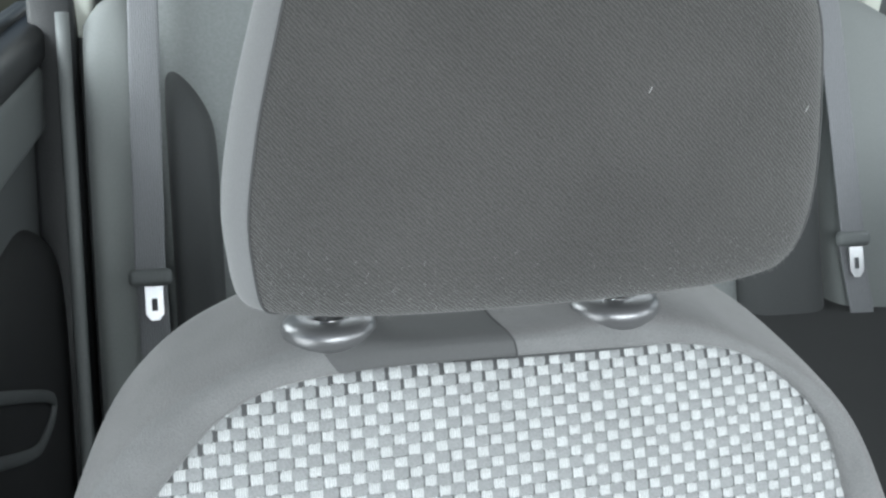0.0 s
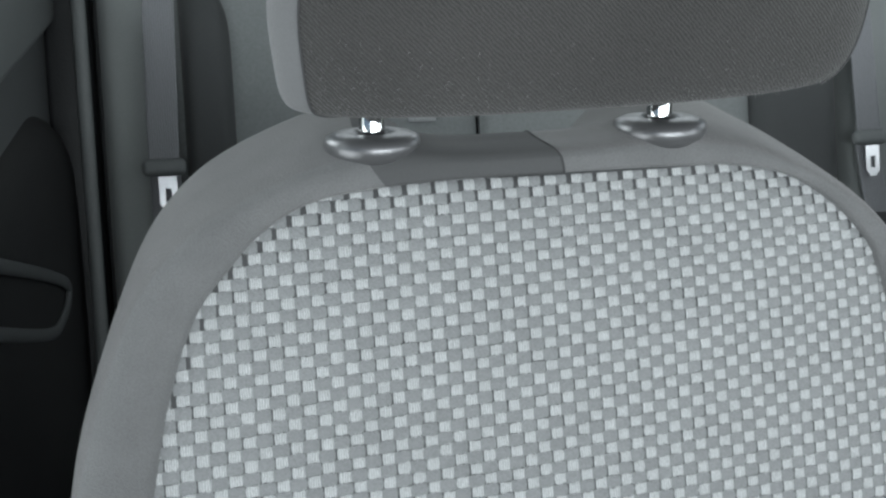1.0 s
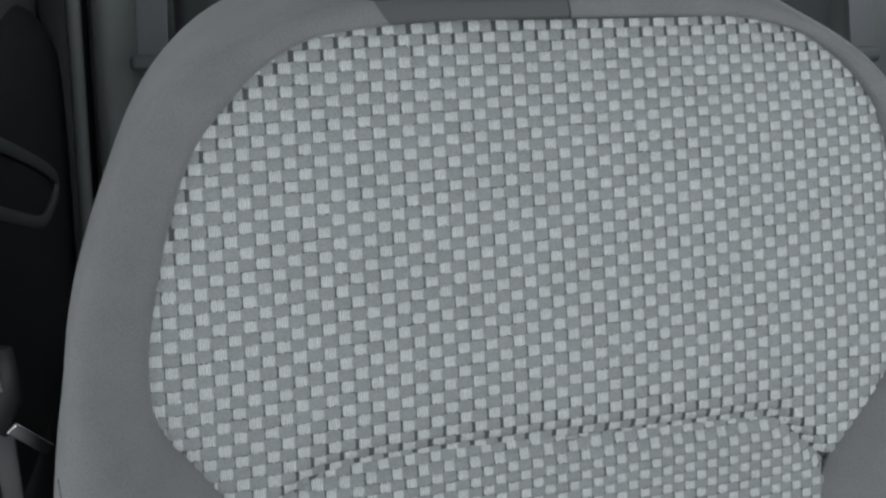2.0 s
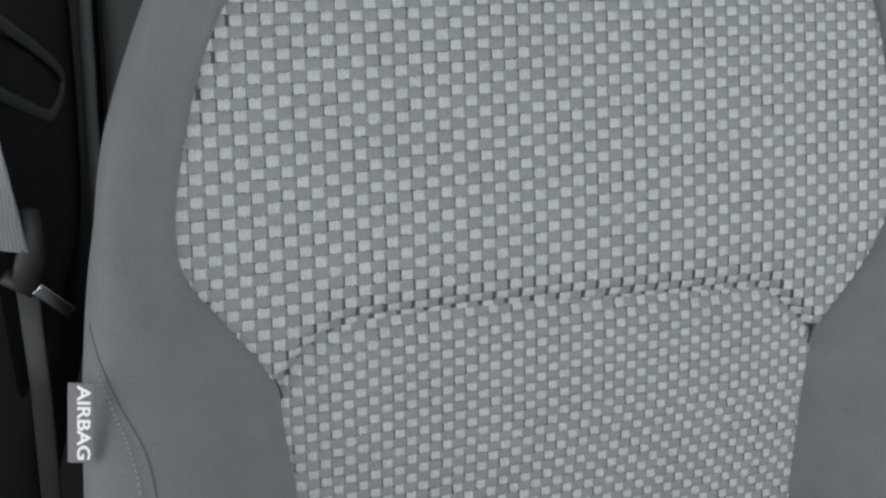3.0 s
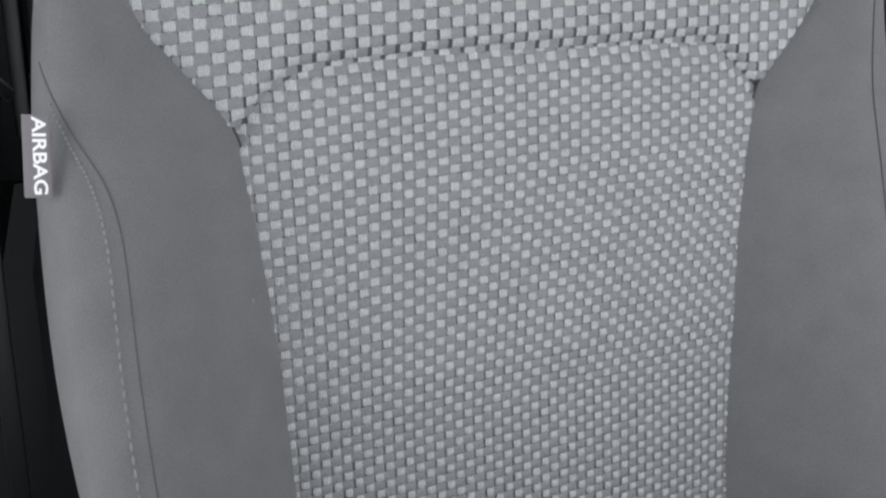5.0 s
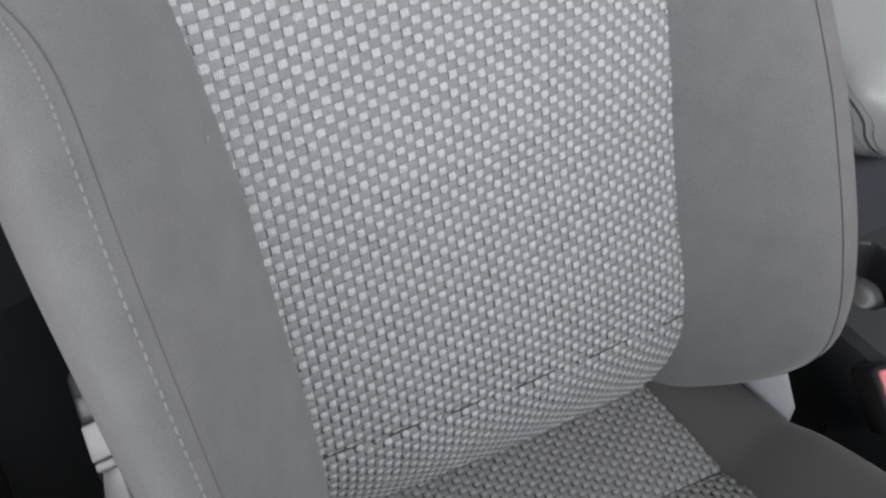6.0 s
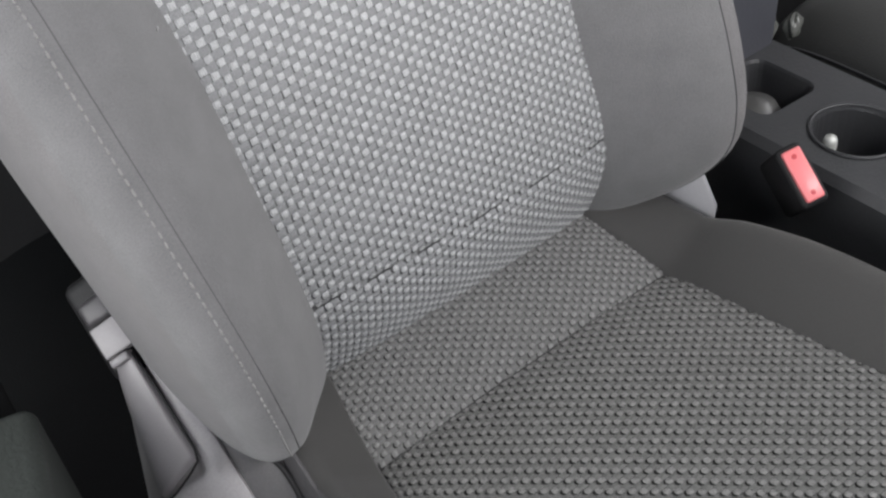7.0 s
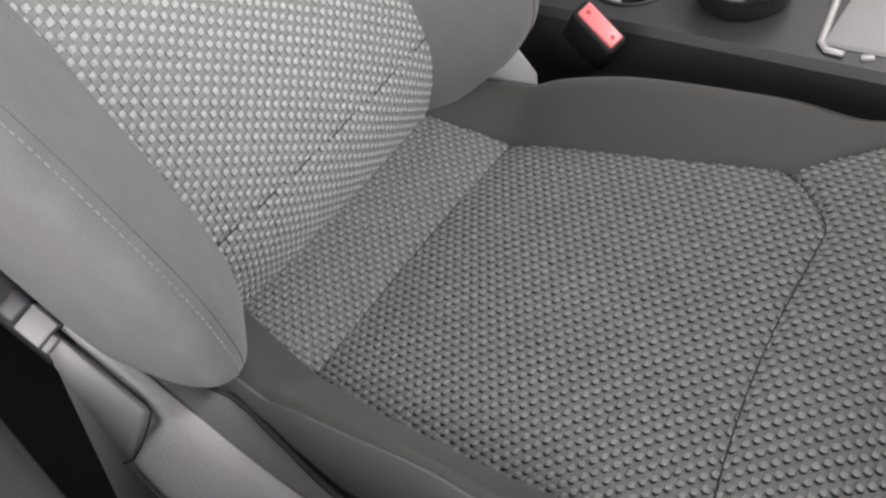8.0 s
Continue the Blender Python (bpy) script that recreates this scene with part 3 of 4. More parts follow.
# ---- seat cushion ----
# Middle line of the cushion from the bite to the front: depth, height.
CUSH_Y = [0.06, 0.02, -0.005, -0.035, -0.066, -0.074, -0.10, -0.20, -0.30, -0.325, -0.345, -0.37, -0.42, -0.455, -0.475, -0.485]
CUSH_Z = [0.300, 0.301, 0.300, 0.289, 0.275, 0.272, 0.280, 0.299, 0.318, 0.323, 0.325, 0.331, 0.334, 0.326, 0.306, 0.27]


def cush_z(y):
    return float(np.interp(-y, [-v for v in CUSH_Y], CUSH_Z))


SIDE_Y = [0.06, -0.005, -0.035, -0.074, -0.15, -0.25, -0.315, -0.345, -0.40, -0.45, -0.485]
SIDE_L = [-0.118, -0.122, -0.128, -0.133, -0.147, -0.158, -0.161, -0.195, -0.215, -0.215, -0.205]
SIDE_R = [0.118, 0.122, 0.131, 0.143, 0.144, 0.145, 0.146, 0.172, 0.200, 0.203, 0.197]


def cushion_edges(y):
    k = [-v for v in SIDE_Y]
    return float(np.interp(-y, k, SIDE_L)), float(np.interp(-y, k, SIDE_R))


def front_seam(x):
    """Depth of the curved seam across the front of the cushion."""
    return -0.356 + 0.045 * max(0.0, (x - 0.085) / 0.06) ** 1.6 - 0.65 * max(0.0, 0.03 - x) ** 2 + 0.045 * max(0.0, (-0.14 - x) / 0.06) ** 1.6


def cushion_point(x, y, lift=0.0):
    dip = 0.0024 * math.exp(-(((y + 0.0705) / 0.0026) ** 2)) + 0.0042 * math.exp(-(((y - front_seam(x)) / 0.006) ** 2))
    lo, hi = cushion_edges(y)
    side = min(1.0, abs(2 * (x - lo) / max(hi - lo, 1e-3) - 1))
    z = cush_z(y) - dip - 0.0012 * side**10 + 0.004 * (1 - side**2)
    slope = (cush_z(y + 0.005) - cush_z(y - 0.005)) / 0.01
    return Vector((x, y, z)) + Vector((0, -slope, 1)).normalized() * lift


def cushion_sheet(y0, y1):
    def f(u, v):
        y = y0 + (y1 - y0) * v
        lo, hi = cushion_edges(y)
        return cushion_point(lo + (hi - lo) * u, y, -0.0012)
    return facing(sheet(f, 50, 90), Vector((0, 0, 1)))


cushion_insert = part("cushion_insert", cushion_sheet(0.05, -0.485), SEAT_BASE, seat, "checked woven cloth, darkened to brownish grey for shade")


def strip_centre(r, k):
    """Floats of the strip in the bite, the rows running a little askew."""
    u = 0.0107 * (k - 19) + 0.0018 + 0.00045 * r
    return u, 0.00375 * r + 0.0003 - 0.045 * u, 0.0107, 0.00375


def seat_centre(r, k):
    """Floats of the cushion: its warp leans towards the door as it comes forward."""
    d = 0.0048 * r
    u = 0.0114 * (k - 19) - 0.26 * d - 0.0012
    return u, d + 0.03 * u, 0.0114, 0.0048


def strip_place(u, d, lift):
    return cushion_point(u, max(0.020 - d, -0.0702), lift)


def seat_place(u, d, lift):
    return cushion_point(u, max(min(-0.0725 - d, -0.0708), front_seam(u) + 0.0007), lift)


def front_place(u, d, lift):
    return cushion_point(u, min(-0.300 - d, front_seam(u) - 0.0007), lift)


# Same weave as the backrest, with the shade down here put into its yarns.
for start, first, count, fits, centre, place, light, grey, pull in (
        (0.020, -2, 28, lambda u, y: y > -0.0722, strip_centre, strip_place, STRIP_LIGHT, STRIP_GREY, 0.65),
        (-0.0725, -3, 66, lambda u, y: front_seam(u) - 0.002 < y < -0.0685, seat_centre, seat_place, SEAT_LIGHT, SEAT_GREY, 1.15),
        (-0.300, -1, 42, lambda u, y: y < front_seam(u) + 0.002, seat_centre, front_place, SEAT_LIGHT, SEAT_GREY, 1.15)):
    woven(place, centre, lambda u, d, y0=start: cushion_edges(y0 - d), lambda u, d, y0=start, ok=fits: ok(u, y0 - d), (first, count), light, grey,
          cushion_insert, "raised grey yarn, darkened for shade", lambda u, d, g=pull: g, 0.8, 1.0)

# Side padding of the cushion: stations of (depth, outer x, crest height).
def cushion_side(sign):
    rows = [(0.05, 0.185, 0.004), (0.0, 0.187, 0.004), (-0.035, 0.190, 0.018), (-0.08, 0.196, 0.037), (-0.15, 0.206, 0.042), (-0.22, 0.214, 0.033), (-0.29, 0.218, 0.019), (-0.34, 0.215, 0.004), (-0.40, 0.221, 0.001), (-0.45, 0.222, 0.003), (-0.485, 0.212, 0.0)]
    if sign < 0:
        rows = [(y, x - 0.044 * min(1.0, max(0.0, (y + 0.45) / 0.20)), h * 0.75 + 0.004) for y, x, h in ((0.05, 0.222, 0.002), (0.0, 0.225, 0.010), (-0.035, 0.228, 0.027), (-0.08, 0.230, 0.036), (-0.15, 0.232, 0.036), (-0.22, 0.234, 0.034), (-0.29, 0.236, 0.026), (-0.34, 0.238, 0.016), (-0.40, 0.240, 0.008), (-0.45, 0.238, 0.004), (-0.485, 0.225, 0.0))]
    st = curve_through(rows)
    cut = curve_through([(-0.03, 0.0, -0.003), (0.05, 0.08, 0.002), (0.35, 0.55, 0.002), (0.68, 0.98, 0.0), (0.90, 0.80, -0.004), (1.0, 0.30, -0.018), (1.03, 0.0, -0.045), (1.02, 0.0, -0.085)])

    def f(t, a):
        y, outer, h = st(t)
        e = cushion_edges(y)[0 if sign < 0 else 1]
        o, lift, low = cut(a)
        return Vector((e + (sign * outer - e) * o, y, cush_z(y) + lift * h + low))
    return f, len(rows) - 1


for sign in (-1, 1):
    f, n = cushion_side(sign)
    split = 3.75 if sign < 0 else 7.0
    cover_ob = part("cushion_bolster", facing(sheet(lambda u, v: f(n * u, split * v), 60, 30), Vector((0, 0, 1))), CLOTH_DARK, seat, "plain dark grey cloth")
    if sign < 0:
        part("side_flap", facing(sheet(lambda u, v: f(n * u, split + (7 - split) * v), 60, 16), Vector((-1, 0, 0.3))), SKIRT, seat, "smooth grey vinyl flap below the piping")
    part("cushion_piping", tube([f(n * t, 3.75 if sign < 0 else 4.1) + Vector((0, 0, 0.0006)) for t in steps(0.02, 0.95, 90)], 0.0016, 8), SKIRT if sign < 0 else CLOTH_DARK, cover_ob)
part("cross_seam", tube([cushion_point(x, -0.070, 0.0006) for x in steps(-0.131, 0.141, 80)], 0.0003, 6), SEAM, cushion_insert)
part("front_seam", tube([cushion_point(x, front_seam(x), -0.0008) for x in steps(-0.185, 0.143, 90)], 0.0003, 6), SEAM, cushion_insert)
part("cushion_pan", block((0.43, 0.50, 0.10), 0.012, 3, Matrix.Translation((0.0, -0.20, 0.195))), RUBBER_BLACK, seat, "black underside of the cushion")

# Plastic cladding along the door side. It lies on a slanting plane: along runs forward and down, across outward and down.
along, across_c = Vector((0, -0.813, -0.582)), Vector((-0.854, 0.303, -0.423))
clad_n = Vector((-0.521, -0.497, 0.694))
CLAD_O = Vector((-0.231, 0.033, 0.330))


def clad_at(d, l, h=0.0):
    bend = 0.25 * max(0.0, d - 0.10) ** 1.3  # it levels out towards the front
    return CLAD_O + along * d + across_c * l + clad_n * h + Vector((0, 0, bend * 1.6))


CLAD_CUT = curve_through([(-0.030, -0.030), (-0.0245, -0.006), (-0.022, 0.0), (0.0, 0.0015), (0.020, 0.0), (0.028, -0.006), (0.036, -0.026), (0.038, -0.16)])


def cladding(u, v):
    l, h = CLAD_CUT(7 * v)
    d = -0.036 + 0.46 * u
    swell = 0.010 * math.exp(-(((d - 0.095) / 0.035) ** 2)) * (l > -0.02)
    if d < 0.058 and l > -0.0095:  # the lever lies in front of a recess
        reach = (0.022 + 0.023 * min(1.0, max(0.0, d + 0.036) / 0.094)) / 0.0435
        l, h = -0.0095 + (l + 0.0095) * reach, h - 0.011 * min(1.0, (l + 0.0095) / 0.004)
    h += (0.0035 if 0.060 < d else 0.0035 * max(0.0, (d - 0.050) / 0.010)) * (-0.02 < l < 0.03)
    drop = max(0.0, -0.020 - h) if l > 0 else 0.0  # the outer side falls towards the sill
    return clad_at(d, l + swell * 0.6, h + drop) + Vector((-0.16, -0.05, -1.0)) * drop


part("side_cladding", facing(sheet(cladding, 110, 36), Vector((-0.5, -0.4, 0.7))), PLASTIC_GREY, seat, "grained grey plastic side cladding")
lever_m = Matrix.Translation(CLAD_O + clad_n * 0.0055) @ Matrix((along.to_tuple(), (-across_c).to_tuple(), clad_n.to_tuple())).transposed().to_4x4()


def lever_skin(u, v):
    """The lever rolls off towards the door and ends in a slanting edge."""
    d = -0.036 + (0.083 + 0.010 * v) * u
    outer = 0.011 + 0.020 * min(1.0, u * 1.15) ** 0.8
    h = 0.0055 - 0.015 * v**3.0 - 0.004 * max(0.0, 1 - v / 0.07) ** 2 - 0.004 * max(0.0, (u - 0.95) / 0.05) ** 2
    return clad_at(d, -0.0082 + (outer + 0.0082) * v, h)


lever = part("recline_lever", facing(sheet(lever_skin, 60, 30), clad_n), LEVER_PLASTIC, seat, "satin grey plastic recline lever")
part("lever_gap", tube([clad_at(d, l, 0.0036) for d, l in ((-0.034, -0.0085), (0.0, -0.0102), (0.040, -0.0108), (0.0485, -0.0078), (0.0530, 0.0015), (0.0582, 0.0165), (0.0595, 0.0255), (0.056, 0.0315))], 0.0008, 8), RUBBER_BLACK, lever)
hinge_m = Matrix.Translation(clad_at(-0.048, -0.005, 0.007)) @ lever_m.to_3x3().to_4x4()
part("hinge_button", block((0.0225, 0.0215, 0.010), 0.0016, 3, hinge_m), LEVER_PLASTIC, seat, "pale satin plastic hinge cap")
part("hinge_cap", block((0.018, 0.0225, 0.013), 0.005, 4, hinge_m @ Matrix.Translation((-0.0212, -0.0005, -0.0030))), HINGE_PLASTIC, seat, "dark rounded hinge cover")
part("hinge_foot", block((0.006, 0.014, 0.010), 0.0016, 2, hinge_m @ Matrix.Translation((0.0148, -0.004, -0.002))), LEVER_PLASTIC, seat)
part("hinge_housing", block((0.075, 0.034, 0.030), 0.008, 4, hinge_m @ Matrix.Translation((-0.012, -0.004, -0.024))), RUBBER_BLACK, seat, "black plastic hinge housing")


def skirt(u, v):
    d = 0.03 + 0.40 * u
    a = clad_at(d, -0.0235, -0.004)
    b = Vector((-0.172 - 0.02 * min(1.0, u * 2.2), a.y + 0.008, a.z + 0.012 - 0.012 * u))
    return a.lerp(b, v) + Vector((0, 0, 0.004 * math.sin(math.pi * v) - 0.010 * max(0.0, v - 0.9) / 0.1))


part("cushion_skirt", facing(sheet(skirt, 60, 12), Vector((-0.3, 0, 1))), SKIRT, seat, "grained grey vinyl skirt")
gap_way = curve_through([(-0.1915, -0.024, 0.306), (-0.1885, -0.0327, 0.3008), (-0.1846, -0.0422, 0.2932), (-0.184, -0.0542, 0.2845), (-0.1858, -0.0687, 0.2772), (-0.189, -0.0888, 0.2664), (-0.1934, -0.1143, 0.2554), (-0.1953, -0.1332, 0.2472), (-0.198, -0.175, 0.229), (-0.200, -0.22, 0.214)])
part("skirt_gap", tube([gap_way(9 * v) for v in steps(0, 1, 60)], [0.0012 + 0.0020 * min(1.0, v / 0.5) for v in steps(0, 1, 60)], 8), RUBBER_BLACK, seat, "black gap beside the skirt")
part("seat_rail", block((0.03, 0.60, 0.04), 0.004, 2, Matrix.Translation((-0.20, -0.17, 0.07))), STEEL, seat)
part("seat_rail", block((0.03, 0.60, 0.04), 0.004, 2, Matrix.Translation((0.20, -0.17, 0.07))), STEEL, seat)
for x in (-0.20, 0.20):
    part("seat_frame", block((0.02, 0.46, 0.07), 0.004, 2, Matrix.Translation((x, -0.17, 0.12))), RUBBER_BLACK, seat)
# Grey hinge bracket between backrest and cushion on the tunnel side.
part("hinge_bracket", slab([(0.03, 0.21), (0.03, 0.37), (-0.046, 0.355), (-0.074, 0.314), (-0.069, 0.23)], 0.005, Matrix.Translation((0.192, 0, 0)) @ Matrix(((0, 0, 1), (1, 0, 0), (0, 1, 0))).to_4x4(), 0.0015), GREY_PAINT, seat, "painted grey hinge bracket")

# ---- the car round it ----
def structure(name, bm, mat, label="", smooth=False):
    ob = link_mesh(name, bm, mat, None, "", smooth)
    return tagged(ob, label, kind="structure")


def moved(x, y, z, rx=0, ry=0, rz=0):
    return pose(x, y, z, rx, ry, rz)


structure("floor", block((1.70, 3.4, 0.06), 0.0, 1, moved(0.36, 0.2, -0.03)), CARPET, "black carpeted car floor")
structure("ceiling", block((1.52, 1.85, 0.04), 0.01, 2, moved(0.36, 0.525, 1.34)), HEADLINER, "pale cloth headliner")
structure("sill", block((0.10, 1.5, 0.17), 0.015, 3, moved(-0.46, -0.42, 0.085)), RUBBER_BLACK, "black plastic door sill", True)
structure("bulkhead", block((1.52, 0.10, 0.95), 0.02, 2, moved(0.36, -1.35, 0.475)), PLASTIC, "black plastic bulkhead below the windscreen")
# Plain added wall that blocks the view out, low in the door opening.
structure("wall_near", block((0.05, 1.7, 0.42), 0.01, 2, moved(-0.57, -0.50, 0.21)), RUBBER_BLACK, "added plain black wall low in the door opening")
# Unseen dashboard, its height set to keep windscreen light off the lower seat.
structure("dashboard", block((1.50, 0.62, 0.40), 0.06, 5, moved(0.36, -1.11, 0.784)), PLASTIC, "unseen black plastic dashboard, shading the lower seat", True)
structure("wall_far", block((0.06, 3.2, 0.86), 0.02, 2, moved(1.15, 0.1, 0.43)), PLASTIC, "black plastic trim of the far doors")
structure("parcel_shelf", block((1.40, 0.55, 0.04), 0.01, 2, moved(0.36, 1.36, 0.93)), BENCH_SIDE, "grey parcel shelf")
structure("wall_rear", block((1.52, 0.06, 0.95), 0.01, 2, moved(0.36, 1.66, 0.475)), PLASTIC, "black rear trim")

structure("door_trim", block((0.07, 0.45, 0.30), 0.010, 4, moved(-0.377, -0.172, 0.228, 0, 0, -13)), SILL_PLASTIC, "coarse grained greenish grey trim beside the seat", True)

# Pillar between the doors, with a slanted foot.
def pillar(u, v):
    z = 1.34 * v
    k = curve_through([(0.24, 0.46, -0.40), (0.25, 0.43, -0.405), (0.27, 0.40, -0.41), (0.28, 0.38, -0.415), (0.30, 0.385, -0.41), (0.32, 0.40, -0.40)])(5 * v)
    a = 2 * math.pi * u
    return Vector((k[2] - 0.035 + 0.035 * math.copysign(abs(math.cos(a)) ** 0.5, math.cos(a)), (k[0] + k[1]) / 2 + (k[1] - k[0]) / 2 * math.copysign(abs(math.sin(a)) ** 0.5, math.sin(a)), z))


bm = sheet(pillar, 32, 24, closed_u=True)
bmesh.ops.recalc_face_normals(bm, faces=bm.faces)
structure("pillar", bm, PLASTIC, "black plastic trim of the middle door pillar", True)

# Rear door: panel, padded middle, pocket with a pull.
door = thing("rear_door", "black rear door trim with a pull handle, closed", "car door")
part("door_panel", block((0.05, 0.80, 0.66), 0.012, 3, moved(-0.387, 0.72, 0.53)), DOOR_PLASTIC, door, "grained black plastic panel")
part("trim_band", block((0.05, 0.80, 0.075), 0.012, 4, moved(-0.374, 0.72, 0.842)), DOOR_BAND, door, "paler grey trim band")
part("waist_rail", block((0.075, 0.80, 0.046), 0.016, 4, moved(-0.382, 0.72, 0.897)), PLASTIC, door, "grey waist rail under the window")
part("window_seal", block((0.012, 0.80, 0.016), 0.004, 2, moved(-0.382, 0.72, 0.920)), GLASS_RUN, door)


def pad(u, v):
    """The swelling of the door trim round the arm rest."""
    y, z = 0.42 + 0.51 * u, 0.36 + (0.39 - 0.13 * max(0.0, (u - 0.6) / 0.4) ** 2) * v
    k = max(0.0, 1 - (2 * u - 1) ** 4) * max(0.0, 1 - (2 * v - 1) ** 6)
    return Vector((-0.372 + 0.035 * k ** 0.6, y, z))


part("armrest_pad", facing(sheet(pad, 40, 40), Vector((1, 0, 0))), RUBBER_BLACK, door, "black padded armrest")
pull = curve_through([(-0.343, 0.40, 0.746), (-0.338, 0.493, 0.697), (-0.335, 0.59, 0.645), (-0.334, 0.655, 0.608), (-0.334, 0.681, 0.588), (-0.335, 0.672, 0.575), (-0.336, 0.640, 0.572), (-0.337, 0.600, 0.580), (-0.340, 0.525, 0.619), (-0.345, 0.463, 0.654), (-0.350, 0.40, 0.690)])
ring = [pull(10 * v) for v in steps(0, 1, 60)]
part("door_pull", tube(ring, 0.0062, 12, 0.5, up=(1, 0, 0)), DOOR_PLASTIC, door, "dark plastic pull")


def cup(u, v):
    """The hollow inside the pull."""
    a, b = Vector(pull(4.6 * u)), Vector(pull(10 - 4.6 * u))
    return a.lerp(b, v) - Vector((0.012 * (1 - (2 * v - 1) ** 4), 0, 0))


part("pull_cup", facing(sheet(cup, 24, 12), Vector((1, 0, 0))), DOOR_PLASTIC, door, "dark plastic hollow behind the pull")

# Pale pillar trims and side glass at the back.
for x, name in ((-0.309, "pillar_trim"), (0.655, "pillar_trim")):
    structure(name, block((0.030, 0.05, 0.36), 0.008, 3, moved(x, 0.955, 1.078, 8)), PILLAR, "pale upper pillar trim", True)

structure("backdrop", block((0.02, 5.0, 2.2), 0.0, 1, moved(-2.2, 2.2, 1.95)), BACKDROP, "bright overcast sky outside the rear window")

# Rear bench.
bench = thing("rear_bench", "dark grey cloth rear bench with woven middle", "car seat")
TILT = math.atan(0.40)


def on_bench(x, z, lift=0.0):
    return Vector((x, 0.80 + 0.40 * (z - 0.64) - lift, z + 0.4 * lift))


def bench_pad(x0, x1, z0, z1, swell, top_round=0.0, turn=0):
    def f(u, v):
        x = x0 + (x1 - x0) * u
        hi = z1 - top_round * abs((u if turn > 0 else 1 - u if turn < 0 else 2 * u - 1)) ** 2.2
        z = z0 + (hi - z0) * v
        k = (1 - abs(2 * u - 1) ** 5) ** 0.6 * (1 - abs(2 * v - 1) ** 12) ** 0.6
        return on_bench(x, z, swell * k - (0.03 if top_round else 0.010) * (1 - k))
    return facing(sheet(f, 28, 40), Vector((0, -1, 0.3)))


part("bench_insert", bench_pad(-0.236, 0.105, 0.44, 0.99, 0.004), BENCH_CLOTH, bench, "grey dotted woven cloth")
part("bench_insert", bench_pad(0.108, 0.284, 0.44, 0.99, 0.004), BENCH_CLOTH, bench, "grey dotted woven cloth")
part("bench_insert", bench_pad(0.288, 0.44, 0.44, 0.99, 0.004), BENCH_CLOTH, bench, "grey dotted woven cloth")
part("bench_bolster", bench_pad(-0.222, -0.160, 0.44, 0.885, 0.018, 0.07, 1), BENCH_DARK, bench, "dark grey cloth bolster")
part("bench_bolster", bench_pad(0.432, 0.552, 0.44, 0.885, 0.018, 0.07, -1), BENCH_DARK, bench, "dark grey cloth bolster")
part("bench_side", bench_pad(-0.306, -0.232, 0.30, 0.955, 0.022, 0.03), BENCH_SIDE, bench, "grey cloth side pad")
part("bench_side", bench_pad(0.548, 0.70, 0.30, 0.95, 0.012, 0.06, 1), BENCH_SIDE, bench, "grey cloth side pad")
part("bench_back", block((1.11, 0.05, 0.62), 0.01, 2, moved(0.225, 0.90, 0.68, -math.degrees(TILT))), BENCH_DARK, bench, "dark cloth behind the pads")


# Rubber seal of the door opening beside the bench, and the dark trim behind it.
structure("trim", block((0.05, 0.03, 0.75), 0.006, 2, Matrix.Translation(on_bench(-0.338, 0.66, -0.03)) @ Matrix.Rotation(-TILT, 4, "X")), PLASTIC, "black trim beside the rear bench", True)
structure("door_seal", tube([on_bench(-0.319, z, 0.012) for z in steps(0.36, 0.93, 20)], 0.0075, 10, 0.7), DOOR_BAND, "grey rubber seal of the door opening", True)


def bench_cushion(u, v):
    x, y = -0.30 + 1.02 * u, 0.86 - 0.48 * v
    k = (1 - abs(2 * u - 1) ** 10) ** 0.5
    return Vector((x, y - 0.02 * (v > 0.98), (0.59 if x > 0.30 else 0.42) * 1.0 - 0.02 * v - 0.25 * max(0, v - 0.9) / 0.1 * 0.6 - 0.05 * (1 - k)))


part("bench_cushion", facing(sheet(bench_cushion, 60, 30), Vector((0, 0, 1))), BENCH_SEAT, bench, "cloth cushion coloured near-black for footwell shade")
for x in (0.1065, 0.286):
    part("bench_seam", tube([on_bench(x, zz, 0.0005) for zz in steps(0.48, 0.98, 20)], 0.0010, 6), BENCH_DARK, bench)
part("fixing_label", block((0.031, 0.0015, 0.052), 0.0004, 1, Matrix.Translation(on_bench(0.041, 0.722, 0.0055)) @ Matrix.Rotation(-TILT, 4, "X")), PALE_TAG, bench, "small pale cloth label")


